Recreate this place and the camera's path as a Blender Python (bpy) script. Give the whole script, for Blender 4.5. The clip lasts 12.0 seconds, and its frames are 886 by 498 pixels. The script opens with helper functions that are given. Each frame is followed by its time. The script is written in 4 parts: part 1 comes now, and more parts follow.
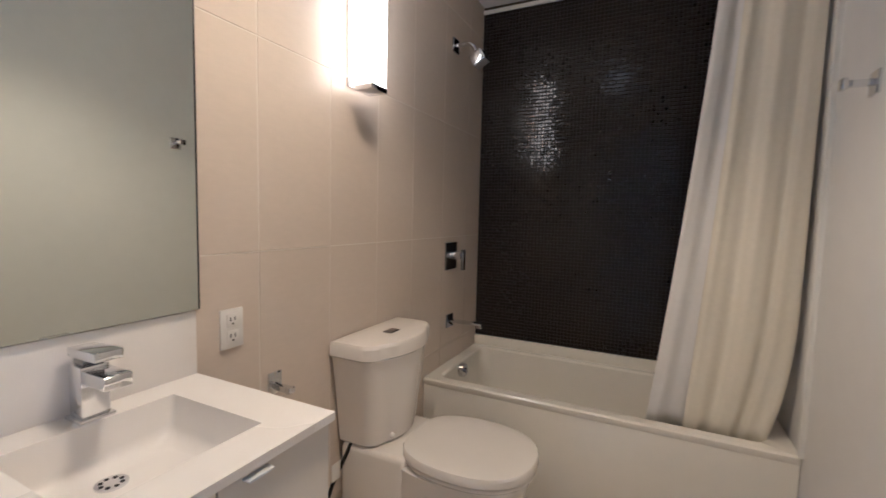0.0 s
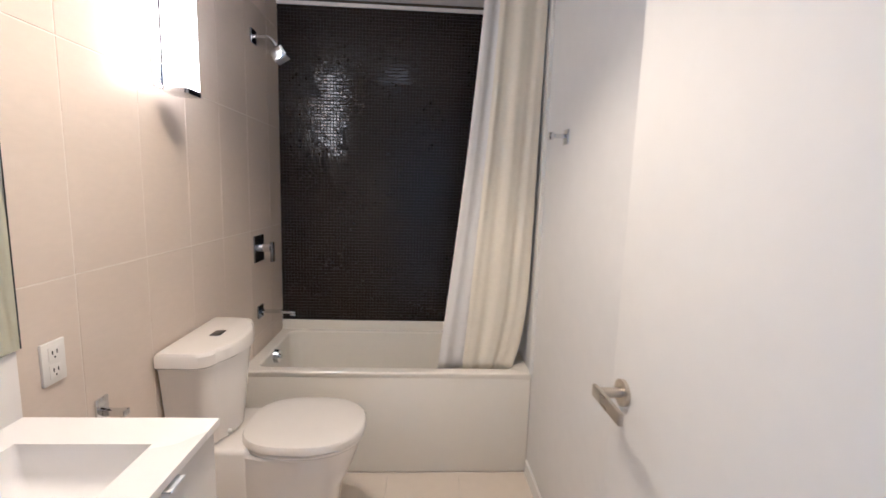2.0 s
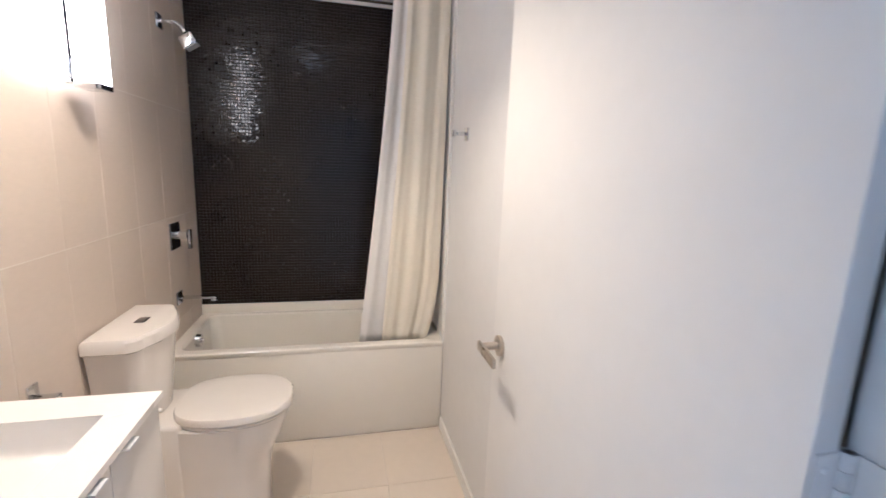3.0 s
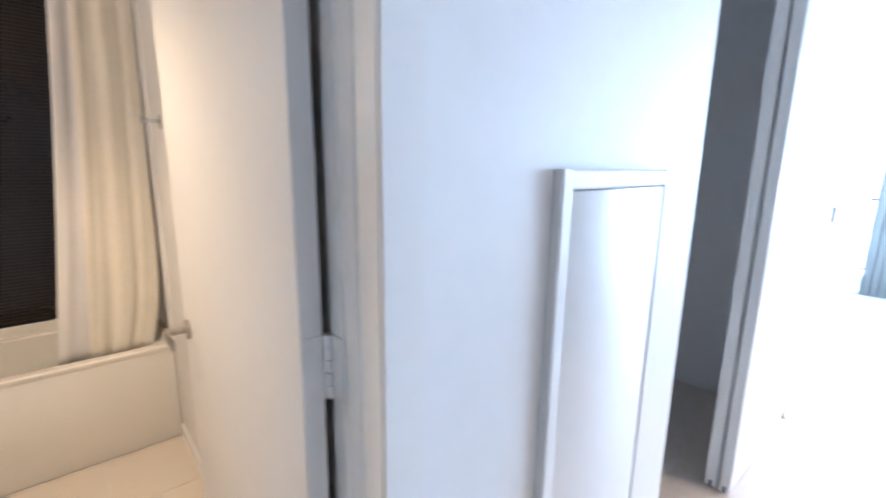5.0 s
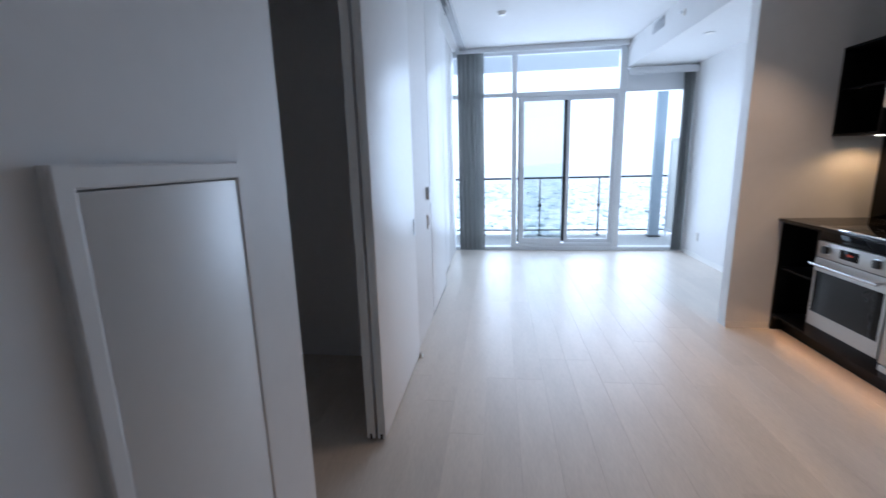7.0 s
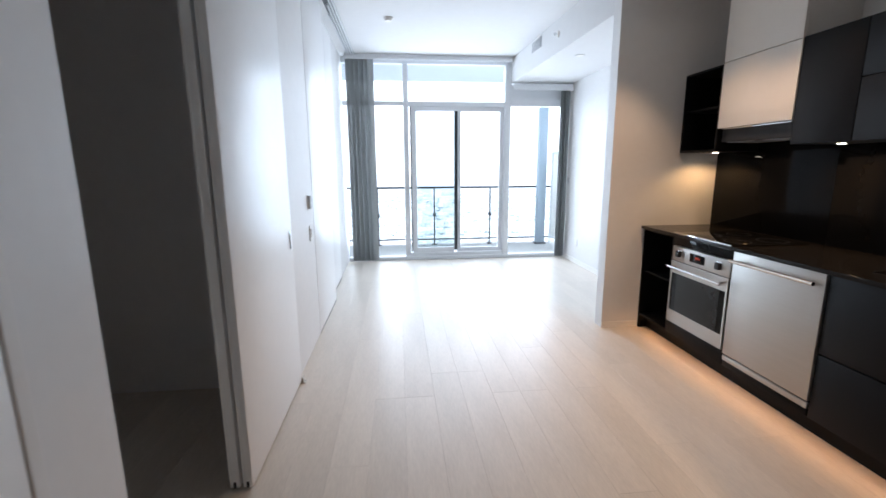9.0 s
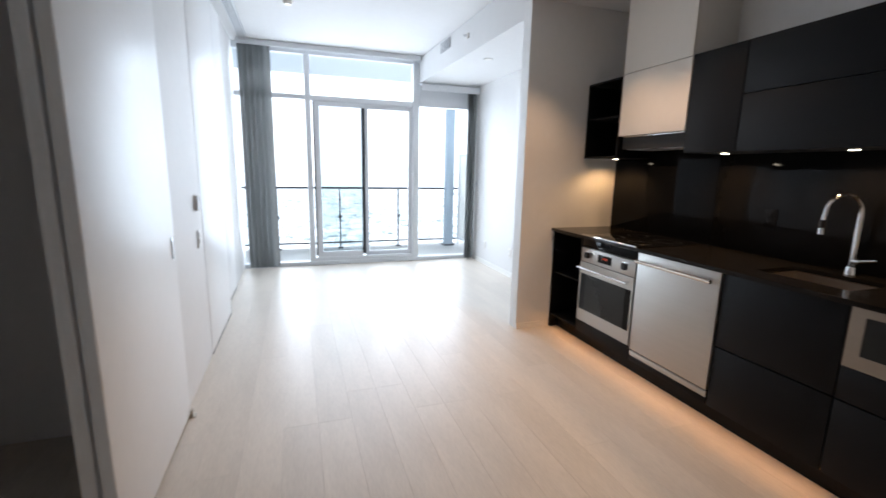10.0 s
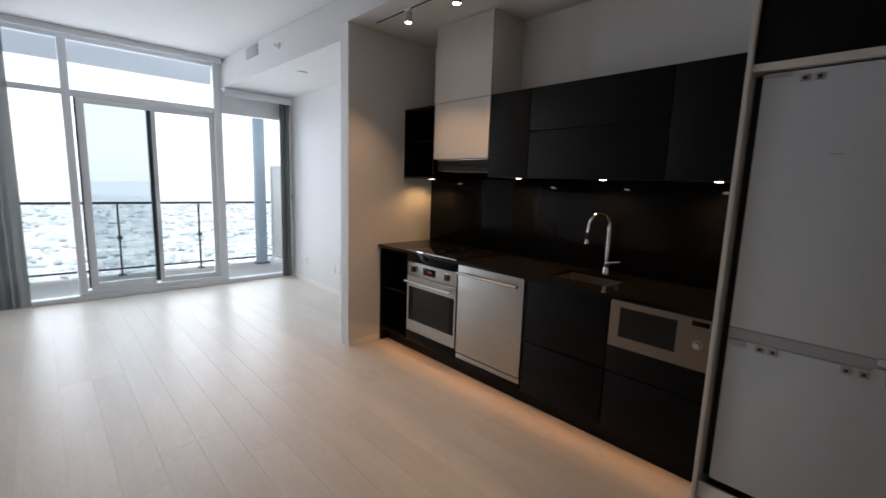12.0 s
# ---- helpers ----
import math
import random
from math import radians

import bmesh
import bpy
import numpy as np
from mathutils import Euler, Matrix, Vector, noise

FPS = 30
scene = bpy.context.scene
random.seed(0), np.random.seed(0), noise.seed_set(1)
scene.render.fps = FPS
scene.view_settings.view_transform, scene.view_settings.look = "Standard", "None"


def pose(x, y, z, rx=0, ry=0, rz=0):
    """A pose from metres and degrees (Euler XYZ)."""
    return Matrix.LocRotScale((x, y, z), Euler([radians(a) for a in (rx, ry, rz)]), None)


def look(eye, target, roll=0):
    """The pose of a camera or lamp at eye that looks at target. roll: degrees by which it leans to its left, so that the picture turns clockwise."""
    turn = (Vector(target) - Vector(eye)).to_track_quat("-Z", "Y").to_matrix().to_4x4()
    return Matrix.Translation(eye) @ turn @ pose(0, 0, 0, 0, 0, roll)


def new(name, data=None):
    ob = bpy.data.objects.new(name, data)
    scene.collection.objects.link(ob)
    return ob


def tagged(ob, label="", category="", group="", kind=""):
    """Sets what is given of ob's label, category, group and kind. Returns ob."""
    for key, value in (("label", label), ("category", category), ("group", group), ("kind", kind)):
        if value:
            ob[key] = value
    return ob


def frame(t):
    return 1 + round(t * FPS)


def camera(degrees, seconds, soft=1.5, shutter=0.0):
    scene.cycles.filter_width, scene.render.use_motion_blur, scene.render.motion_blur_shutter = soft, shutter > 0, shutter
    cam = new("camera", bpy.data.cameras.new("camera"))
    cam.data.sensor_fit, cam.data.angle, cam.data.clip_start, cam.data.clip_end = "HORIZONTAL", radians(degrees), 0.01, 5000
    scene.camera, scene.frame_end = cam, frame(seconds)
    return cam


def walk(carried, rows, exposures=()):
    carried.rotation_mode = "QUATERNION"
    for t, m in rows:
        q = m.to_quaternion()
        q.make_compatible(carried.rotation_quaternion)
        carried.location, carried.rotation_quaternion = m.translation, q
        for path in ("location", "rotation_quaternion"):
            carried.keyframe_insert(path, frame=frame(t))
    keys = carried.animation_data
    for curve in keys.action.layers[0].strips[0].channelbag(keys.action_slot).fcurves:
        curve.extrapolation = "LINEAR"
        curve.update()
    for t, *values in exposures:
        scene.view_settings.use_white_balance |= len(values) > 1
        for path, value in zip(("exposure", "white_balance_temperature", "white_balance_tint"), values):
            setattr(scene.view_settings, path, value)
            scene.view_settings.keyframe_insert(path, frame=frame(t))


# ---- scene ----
cam = camera(91.4, 12.0, shutter=0.5)
PATH = [
    (0, (-0.36, -2.15, 1.236), (-2.148, -3.033, 1.084), 1.3),
    (0.5, (-0.33, -2.19, 1.25), (-2.218, -2.828, 1.08), 1.4),
    (1, (-0.272, -2.213, 1.277), (-2.231, -2.57, 1.095), 1.3),
    (1.5, (-0.194, -2.233, 1.311), (-2.181, -2.328, 1.103), 1.3),
    (2, (-0.097, -2.249, 1.36), (-2.076, -2.144, 1.089), 1.8),
    (2.5, (0.013, -2.262, 1.4), (-1.938, -1.973, 1.068), 2.4),
    (2.7, (0.057, -2.254, 1.413), (-1.879, -1.896, 1.062), 2.5),
    (4.3, (0.317, -2.17, 1.429), (-1.403, -1.217, 1.067), 0.1),
    (4.5, (0.351, -2.146, 1.433), (-1.308, -1.094, 1.055), 0.6),
    (4.9, (0.398, -2.067, 1.422), (-1.119, -0.819, 1.046), 0.4),
    (5, (0.401, -2.048, 1.419), (-1.07, -0.749, 1.033), 0.8),
    (5.5, (0.451, -1.985, 1.408), (-0.759, -0.435, 1.045), 0.0),
    (6, (0.484, -1.976, 1.408), (-0.365, -0.199, 1.061), -0.2),
    (6.5, (0.508, -1.918, 1.413), (-0.016, -0.025, 1.038), -1.0),
    (7, (0.574, -1.912, 1.407), (0.316, 0.029, 1.001), -1.5),
    (7.2, (0.576, -1.876, 1.406), (0.419, 0.074, 0.992), -1.7),
    (8.8, (0.666, -1.793, 1.384), (0.815, 0.169, 1.025), -0.7),
    (9, (0.67, -1.756, 1.393), (0.866, 0.199, 1.021), -0.3),
    (9.5, (0.65, -1.645, 1.38), (1.025, 0.285, 1.015), 0.5),
    (10, (0.617, -1.558, 1.385), (1.245, 0.306, 1.021), 1.1),
    (10.5, (0.574, -1.516, 1.383), (1.448, 0.247, 1.026), 1.6),
    (11, (0.503, -1.496, 1.415), (1.581, 0.151, 1.061), 1.8),
    (11.5, (0.488, -1.51, 1.444), (1.723, 0.028, 1.111), 1.8),
    (12, (0.504, -1.527, 1.458), (1.854, -0.083, 1.158), 1.9),
]
walk(cam, [(t, look(eye, target, roll)) for t, eye, target, roll in PATH],
     exposures=[(0.0, 2.48, 4650, 12), (1.0, 2.72, 4600, 12), (2.0, 3.14, 4450, 12), (2.7, 3.28, 4450, 12), (4.5, 3.42, 4950, 12), (5.5, 2.98, 5100, 12), (6.0, 2.42, 5200, 13), (6.5, 1.5, 5150, 14),
                (7.0, 0.9, 5400, 15), (9.0, 1.3, 6000, 15), (10.0, 1.25, 6200, 15), (11.0, 0.5, 6200, 16), (11.5, 0.24, 6300, 16), (12.0, 0.56, 6500, 17)])

# ---- world and light ----
world = bpy.data.worlds.new("overcast_sky")
scene.world = world
world.use_nodes = True
wn = world.node_tree.nodes
sky = wn.new("ShaderNodeTexSky")
sky.sky_type, sky.sun_disc = "NISHITA", False
sky.sun_elevation, sky.sun_rotation = radians(48), radians(200)
sky.air_density, sky.dust_density, sky.ozone_density = 1.0, 1.5, 1.0
wn["Background"].inputs["Strength"].default_value = 0.15
veil = wn.new("ShaderNodeMix")  # a bright cloud layer over the clear sky
veil.data_type = "RGBA"
veil.inputs[0].default_value = 0.8
veil.inputs[7].default_value = (8.6, 9.2, 9.7, 1)
world.node_tree.links.new(sky.outputs[0], veil.inputs[6])
world.node_tree.links.new(veil.outputs[2], wn["Background"].inputs[0])
sun = new("sun", bpy.data.lights.new("sun", "SUN"))
sun.data.energy, sun.data.angle, sun.data.color = 1.0, radians(20), (1, 0.97, 0.93)
sun.matrix_world = look((0, 0, 40), (0 + 14, 0 + 38, 0))


def lamp(name, kind, m, energy, color, **values):
    ob = new(name, bpy.data.lights.new(name, kind))
    ob.matrix_world = m
    ob.data.energy, ob.data.color = energy, color
    for key, value in values.items():
        if key == "size":
            ob.data.size = value
        elif key == "size_y":
            ob.data.shape, ob.data.size_y = "RECTANGLE", value
        elif key == "radius":
            ob.data.shadow_soft_size = value
        elif key == "angle":
            ob.data.spot_size, ob.data.spot_blend = radians(value), 0.6
    return ob


# daylight that enters through the window wall
lamp("window_daylight", "AREA", look((1.52, 4.93, 1.5), (1.52, 0.0, 1.1)), 62, (0.80, 0.91, 1.0), size=3.2, size_y=2.6)

# ---- materials ----


def material(name, color, rough=0.5, metal=0.0, vary=0.06, scale=6.0, bump=0.0, bump_scale=120.0, stretch=(1, 1, 1), coat=0.0,
             random_value=0.0, island=False, spec=0.5):
    """A surface with a fine and a coarse variation of its colour and gloss, and fine relief."""
    m = bpy.data.materials.new(name)
    m.use_nodes = True
    n, l = m.node_tree.nodes, m.node_tree.links
    b = n["Principled BSDF"]
    b.inputs["Metallic"].default_value = metal
    b.inputs["Coat Weight"].default_value = coat
    b.inputs["Coat Roughness"].default_value = 0.08
    b.inputs["Specular IOR Level"].default_value = spec
    co = n.new("ShaderNodeTexCoord")
    mp = n.new("ShaderNodeMapping")
    mp.inputs["Scale"].default_value = stretch
    l.new(co.outputs["Object"], mp.inputs["Vector"])
    big = n.new("ShaderNodeTexNoise")
    big.inputs["Scale"].default_value, big.inputs["Detail"].default_value = scale * 0.35, 3
    fine = n.new("ShaderNodeTexNoise")
    fine.inputs["Scale"].default_value, fine.inputs["Detail"].default_value = scale * 6, 5
    for t in (big, fine):
        l.new(mp.outputs[0], t.inputs["Vector"])
    add = n.new("ShaderNodeMath")
    add.operation = "ADD"
    l.new(big.outputs["Fac"], add.inputs[0])
    l.new(fine.outputs["Fac"], add.inputs[1])
    last = add.outputs[0]
    if random_value:
        src = n.new("ShaderNodeNewGeometry").outputs["Random Per Island"] if island else n.new("ShaderNodeObjectInfo").outputs["Random"]
        mul = n.new("ShaderNodeMath")
        mul.operation = "MULTIPLY_ADD"
        mul.inputs[1].default_value = random_value
        l.new(src, mul.inputs[0])
        l.new(last, mul.inputs[2])
        last = mul.outputs[0]
    rg = n.new("ShaderNodeMapRange")
    rg.inputs["From Min"].default_value, rg.inputs["From Max"].default_value = 0.6, 1.4 + random_value
    rg.inputs["To Min"].default_value, rg.inputs["To Max"].default_value = 1 - vary, 1 + vary
    l.new(last, rg.inputs["Value"])
    sc = n.new("ShaderNodeVectorMath")
    sc.operation = "SCALE"
    sc.inputs[0].default_value = color
    l.new(rg.outputs[0], sc.inputs["Scale"])
    l.new(sc.outputs[0], b.inputs["Base Color"])
    rr = n.new("ShaderNodeMapRange")
    rr.inputs["To Min"].default_value, rr.inputs["To Max"].default_value = max(rough - 0.06, 0.01), min(rough + 0.06, 1)
    l.new(big.outputs["Fac"], rr.inputs["Value"])
    l.new(rr.outputs[0], b.inputs["Roughness"])
    if bump:
        bn = n.new("ShaderNodeTexNoise")
        bn.inputs["Scale"].default_value, bn.inputs["Detail"].default_value = bump_scale, 3
        l.new(mp.outputs[0], bn.inputs["Vector"])
        bp = n.new("ShaderNodeBump")
        bp.inputs["Strength"].default_value, bp.inputs["Distance"].default_value = bump, 0.002
        l.new(bn.outputs["Fac"], bp.inputs["Height"])
        l.new(bp.outputs[0], b.inputs["Normal"])
    return m


def glowing(name, color, strength):
    m = bpy.data.materials.new(name)
    m.use_nodes = True
    b = m.node_tree.nodes["Principled BSDF"]
    b.inputs["Base Color"].default_value = (*color, 1)
    b.inputs["Emission Color"].default_value = (*color, 1)
    b.inputs["Emission Strength"].default_value = strength
    return m


def glass(name, tint, rough=0.0):
    """A thin pane: clear with a glossy reflection."""
    m = bpy.data.materials.new(name)
    m.use_nodes = True
    n, l = m.node_tree.nodes, m.node_tree.links
    n.remove(n["Principled BSDF"])
    tr = n.new("ShaderNodeBsdfTransparent")
    tr.inputs[0].default_value = (*tint, 1)
    gl = n.new("ShaderNodeBsdfGlossy")
    gl.inputs["Roughness"].default_value = rough
    fr = n.new("ShaderNodeFresnel")
    fr.inputs["IOR"].default_value = 1.45
    mx = n.new("ShaderNodeMixShader")
    l.new(fr.outputs[0], mx.inputs[0])
    l.new(tr.outputs[0], mx.inputs[1])
    l.new(gl.outputs[0], mx.inputs[2])
    l.new(mx.outputs[0], n["Material Output"].inputs["Surface"])
    return m


WHITE = material("white_wall_paint", (0.735, 0.73, 0.72), 0.55, vary=0.025, scale=3, bump=0.05, bump_scale=260)
CEIL = material("white_ceiling_paint", (0.72, 0.72, 0.715), 0.8, vary=0.02, scale=2, bump=0.06, bump_scale=300)
SATIN = material("white_satin_paint", (0.74, 0.73, 0.71), 0.48, vary=0.02, scale=4, bump=0.02, bump_scale=90)
LACQUER = material("white_lacquer_panel", (0.83, 0.83, 0.825), 0.36, vary=0.02, scale=3, bump=0.015, bump_scale=40)
GLOSS = material("white_gloss_paint", (0.76, 0.755, 0.74), 0.36, vary=0.02, scale=4, bump=0.02, bump_scale=60)
EDGE = material("grey_edge_strip", (0.45, 0.44, 0.42), 0.4, vary=0.05)
TRIM = material("white_trim_paint", (0.80, 0.79, 0.76), 0.35, vary=0.03, scale=8)
OAK = material("bleached_oak", (0.64, 0.58, 0.505), 0.35, vary=0.15, scale=4, bump=0.02, bump_scale=60, stretch=(5, 0.9, 1), random_value=0.4)
SUB = material("floor_underlay", (0.30, 0.25, 0.20), 0.8, vary=0.1)
BATHTILE = material("beige_porcelain_tile", (0.68, 0.59, 0.50), 0.33, vary=0.04, scale=5, bump=0.03, bump_scale=70, stretch=(1, 1, 3), random_value=0.15)
GROUT = material("pale_grout", (0.80, 0.74, 0.66), 0.8, vary=0.05, scale=20)
FLOORTILE = material("cream_floor_tile", (0.74, 0.66, 0.55), 0.25, vary=0.03, scale=4)
MOSAIC = material("black_glass_mosaic", (0.019, 0.0155, 0.014), 0.13, vary=0.25, scale=8, random_value=1.0, island=True, spec=0.5)
DARKGROUT = material("dark_brown_grout", (0.04, 0.034, 0.031), 0.7, vary=0.1)
PORCELAIN = material("white_porcelain", (0.84, 0.80, 0.745), 0.09, vary=0.015, scale=3, coat=0.3)
TUB = material("cream_bath_enamel", (0.84, 0.805, 0.72), 0.12, vary=0.015, scale=3, coat=0.2)
SOLID = material("white_solid_surface", (0.84, 0.81, 0.78), 0.28, vary=0.015, scale=4)
CHROME = material("polished_chrome", (0.75, 0.76, 0.78), 0.07, 1.0, vary=0.02)
NICKEL = material("brushed_nickel", (0.52, 0.47, 0.40), 0.28, 1.0, vary=0.05, scale=20, stretch=(1, 6, 1))
STEEL = material("brushed_stainless_steel", (0.47, 0.455, 0.43), 0.36, 0.85, vary=0.05, scale=8, bump=0.03, bump_scale=150, stretch=(1, 0.3, 12))
BLACKLAM = material("dark_charcoal_laminate", (0.0045, 0.005, 0.006), 0.46, vary=0.12, scale=5, spec=0.14, bump=0.02, bump_scale=200)
BLACKIN = material("black_cabinet_interior", (0.012, 0.012, 0.013), 0.6, vary=0.1)
STONE = material("black_quartz", (0.010, 0.009, 0.0085), 0.16, vary=0.3, scale=30, spec=0.15)
BLACKGLASS = material("black_back_painted_glass", (0.005, 0.005, 0.0055), 0.07, vary=0.1, spec=0.1)
WHITELAM = material("cream_white_laminate", (0.70, 0.665, 0.615), 0.35, vary=0.02, scale=3)
FRIDGEMETAL = material("pale_grey_enamelled_steel", (0.61, 0.65, 0.69), 0.45, vary=0.03, scale=3, bump=0.02, bump_scale=30)
PLASTIC = material("white_plastic", (0.78, 0.76, 0.72), 0.35, vary=0.02)
LIGHTGREY = material("light_grey_plastic", (0.58, 0.58, 0.575), 0.4, vary=0.03)
GREYPLASTIC = material("grey_plastic", (0.42, 0.43, 0.45), 0.45, vary=0.04)
RUBBER = material("black_rubber", (0.012, 0.012, 0.012), 0.7, vary=0.1)
CURTAIN = material("ivory_shower_curtain_fabric", (0.77, 0.72, 0.60), 0.75, vary=0.04, scale=10, bump=0.08, bump_scale=400)
LINER = material("white_curtain_liner", (0.76, 0.74, 0.71), 0.5, vary=0.03, scale=10, bump=0.04, bump_scale=300)
BLIND = material("grey_vertical_blind_fabric", (0.30, 0.315, 0.315), 0.8, vary=0.06, scale=10, bump=0.1, bump_scale=400)
def see_through(m, share):
    """Opens the weave of a cloth, so that a share of the light passes straight."""
    n, l = m.node_tree.nodes, m.node_tree.links
    tr, mx = n.new("ShaderNodeBsdfTransparent"), n.new("ShaderNodeMixShader")
    mx.inputs[0].default_value = share
    l.new(n["Principled BSDF"].outputs[0], mx.inputs[1])
    l.new(tr.outputs[0], mx.inputs[2])
    l.new(mx.outputs[0], n["Material Output"].inputs["Surface"])


see_through(BLIND, 0.2)
ALU = material("white_aluminium_frame", (0.72, 0.74, 0.76), 0.4, vary=0.02, scale=6)
DARKALU = material("dark_anodised_aluminium", (0.035, 0.04, 0.045), 0.4, 0.4, vary=0.05)
CONCRETE = material("pale_concrete", (0.42, 0.42, 0.41), 0.85, vary=0.08, scale=3, bump=0.2, bump_scale=40)
SOFFITGREY = material("grey_balcony_soffit", (0.48, 0.51, 0.55), 0.8, vary=0.06, scale=3)
BLUECLAD = material("blue_grey_cladding", (0.27, 0.335, 0.39), 0.5, vary=0.05)
PANE = glass("clear_window_pane", (0.97, 0.985, 0.98))
TINTPANE = glass("double_glazed_pane", (0.74, 0.785, 0.79))
MIRROR = material("mirror_silver", (0.80, 0.84, 0.78), 0.0, 1.0, vary=0.0)
MIRROR.node_tree.nodes["Map Range.001"].inputs["To Min"].default_value = 0.005
MIRROR.node_tree.nodes["Map Range.001"].inputs["To Max"].default_value = 0.008

# ---- building helpers ----


def bx(x0, y0, z0, x1, y1, z1, bevel=0.0, bm=None, seg=2):
    """A box between two corners, its edges rounded by bevel."""
    bm = bm or bmesh.new()
    made = bmesh.ops.create_cube(bm, size=1.0)["verts"]
    for v in made:
        v.co = Vector((x0 if v.co.x < 0 else x1, y0 if v.co.y < 0 else y1, z0 if v.co.z < 0 else z1))
    if bevel:
        edges = list({e for v in made for e in v.link_edges})
        bmesh.ops.bevel(bm, geom=edges, offset=bevel, segments=seg, affect="EDGES", profile=0.5)
    return bm


def cyl(p, q, r, r2=None, seg=20, bm=None):
    """A closed tube or cone from p to q."""
    bm = bm or bmesh.new()
    p, q = Vector(p), Vector(q)
    m = Matrix.Translation((p + q) / 2) @ (q - p).to_track_quat("Z", "Y").to_matrix().to_4x4()
    bmesh.ops.create_cone(bm, cap_ends=True, segments=seg, radius1=r, radius2=r if r2 is None else r2, depth=(q - p).length, matrix=m)
    return bm


def tube(points, r, seg=14, bm=None):
    """A round pipe along points."""
    bm = bm or bmesh.new()
    pts = [Vector(p) for p in points]
    rings = []
    side = None
    for i, p in enumerate(pts):
        d = (pts[min(i + 1, len(pts) - 1)] - pts[max(i - 1, 0)]).normalized()
        if side is None:
            side = d.orthogonal().normalized()
        side = (side - d * side.dot(d)).normalized()
        up = d.cross(side)
        rings.append([bm.verts.new(p + side * r * math.cos(a) + up * r * math.sin(a)) for a in [2 * math.pi * k / seg for k in range(seg)]])
    for a, b in zip(rings, rings[1:]):
        for k in range(seg):
            bm.faces.new((a[k], a[(k + 1) % seg], b[(k + 1) % seg], b[k]))
    bm.faces.new(list(reversed(rings[0])))
    bm.faces.new(rings[-1])
    return bm


def loft(rings, bm=None, cap=True):
    """Skin over rings of points with equal counts."""
    bm = bm or bmesh.new()
    rows = [[bm.verts.new(p) for p in ring] for ring in rings]
    n = len(rows[0])
    for a, b in zip(rows, rows[1:]):
        for k in range(n):
            bm.faces.new((a[k], a[(k + 1) % n], b[(k + 1) % n], b[k]))
    if cap:
        bm.faces.new(list(reversed(rows[0])))
        bm.faces.new(rows[-1])
    return bm


def spot(ob):
    """Where an object's origin lies in the world, while nothing is turned."""
    return ob.location + (spot(ob.parent) if ob.parent else Vector())


def mesh_of(name, bm, mat, smooth=True):
    bmesh.ops.recalc_face_normals(bm, faces=bm.faces)
    me = bpy.data.meshes.new(name)
    bm.to_mesh(me)
    bm.free()
    me.materials.append(mat)
    if smooth:
        me.shade_smooth()
        me.set_sharp_from_angle(angle=radians(35))
    return me


def part(name, bm, mat, parent, label="", smooth=True):
    bmesh.ops.translate(bm, verts=bm.verts, vec=-spot(parent))
    ob = new(name, mesh_of(name, bm, mat, smooth))
    ob.parent = parent
    return tagged(ob, label)


def thing(name, at, label, category, group="", kind=""):
    ob = new(name)
    ob.location = at
    ob.empty_display_size = 0.1
    return tagged(ob, label, category, group, kind)


def solid(name, bm, mat, label, category, group="", kind="", smooth=True):
    return tagged(new(name, mesh_of(name, bm, mat, smooth)), label, category, group, kind)


def boxes(*rows):
    bm = bmesh.new()
    for row in rows:
        bx(*row, bm=bm)
    return bm


def structure(name, label, category, mat, *rows):
    return solid(name, boxes(*rows), mat, label, category, kind="structure", smooth=False)


# ---- the shell ----
floor = structure("floor", "bleached oak plank floor, satin finish", "floor", SUB, (-3.3, -6.7, -0.15, 3.45, 4.86, -0.012))
BN, BS, BW = -1.705, -3.06, -2.65
HC = 2.917  # main ceiling
structure("wall_hall", "white painted partition wall beside the bathroom door", "wall", WHITE,
          (-0.15, -1.74, 0, -0.05, -0.695, HC), (-0.15, -2.62, 2.06, -0.05, -1.74, HC), (-0.15, -6.6, 0, -0.05, -2.62, HC))
# unseen closing wall, its distance chosen to weaken daylight bounce in the hall
structure("wall_south", "white painted closing wall, unseen, set far back in the hall", "wall", WHITE, (-0.15, -6.7, 0, 3.45, -6.6, HC))
structure("wall_entry", "white painted hall wall beside the tall cupboard", "wall", WHITE, (2.72, -6.6, 0, 2.82, -1.70, HC))
structure("wall_bath_north", "white painted bathroom wall", "wall", WHITE, (-2.80, BN, 0, -0.15, BN + 0.1, 2.5))
structure("wall_bath_west", "bathroom end wall behind the mosaic", "wall", DARKGROUT, (-2.80, BS - 0.14, 0, BW, BN, 2.5))
wall_bath_south = structure("wall_bath_south", "bathroom wall clad in large beige tiles", "wall", GROUT, (BW, BS - 0.14, 0, -0.15, BS - 0.0012, 2.5))
structure("ceiling_bath", "white painted bathroom ceiling", "ceiling", CEIL, (-2.65, BS, 2.372, -0.15, BN, 2.5))
bath_floor = structure("floor_bath", "cream tiled bathroom floor", "floor", GROUT, (BW, BS, -0.012, -0.10, BN, -0.002))
structure("wall_bedroom_south", "white painted wall of the unlit side room", "wall", WHITE, (-3.2, -0.80, 0, -0.15, -0.695, HC))
structure("wall_bedroom_north", "white painted wall of the unlit side room", "wall", WHITE, (-3.2, 0.95, 0, -0.12, 1.07, HC))
structure("wall_bedroom_west", "white painted wall of the unlit side room", "wall", WHITE, (-3.3, -0.80, 0, -3.2, 1.07, HC))
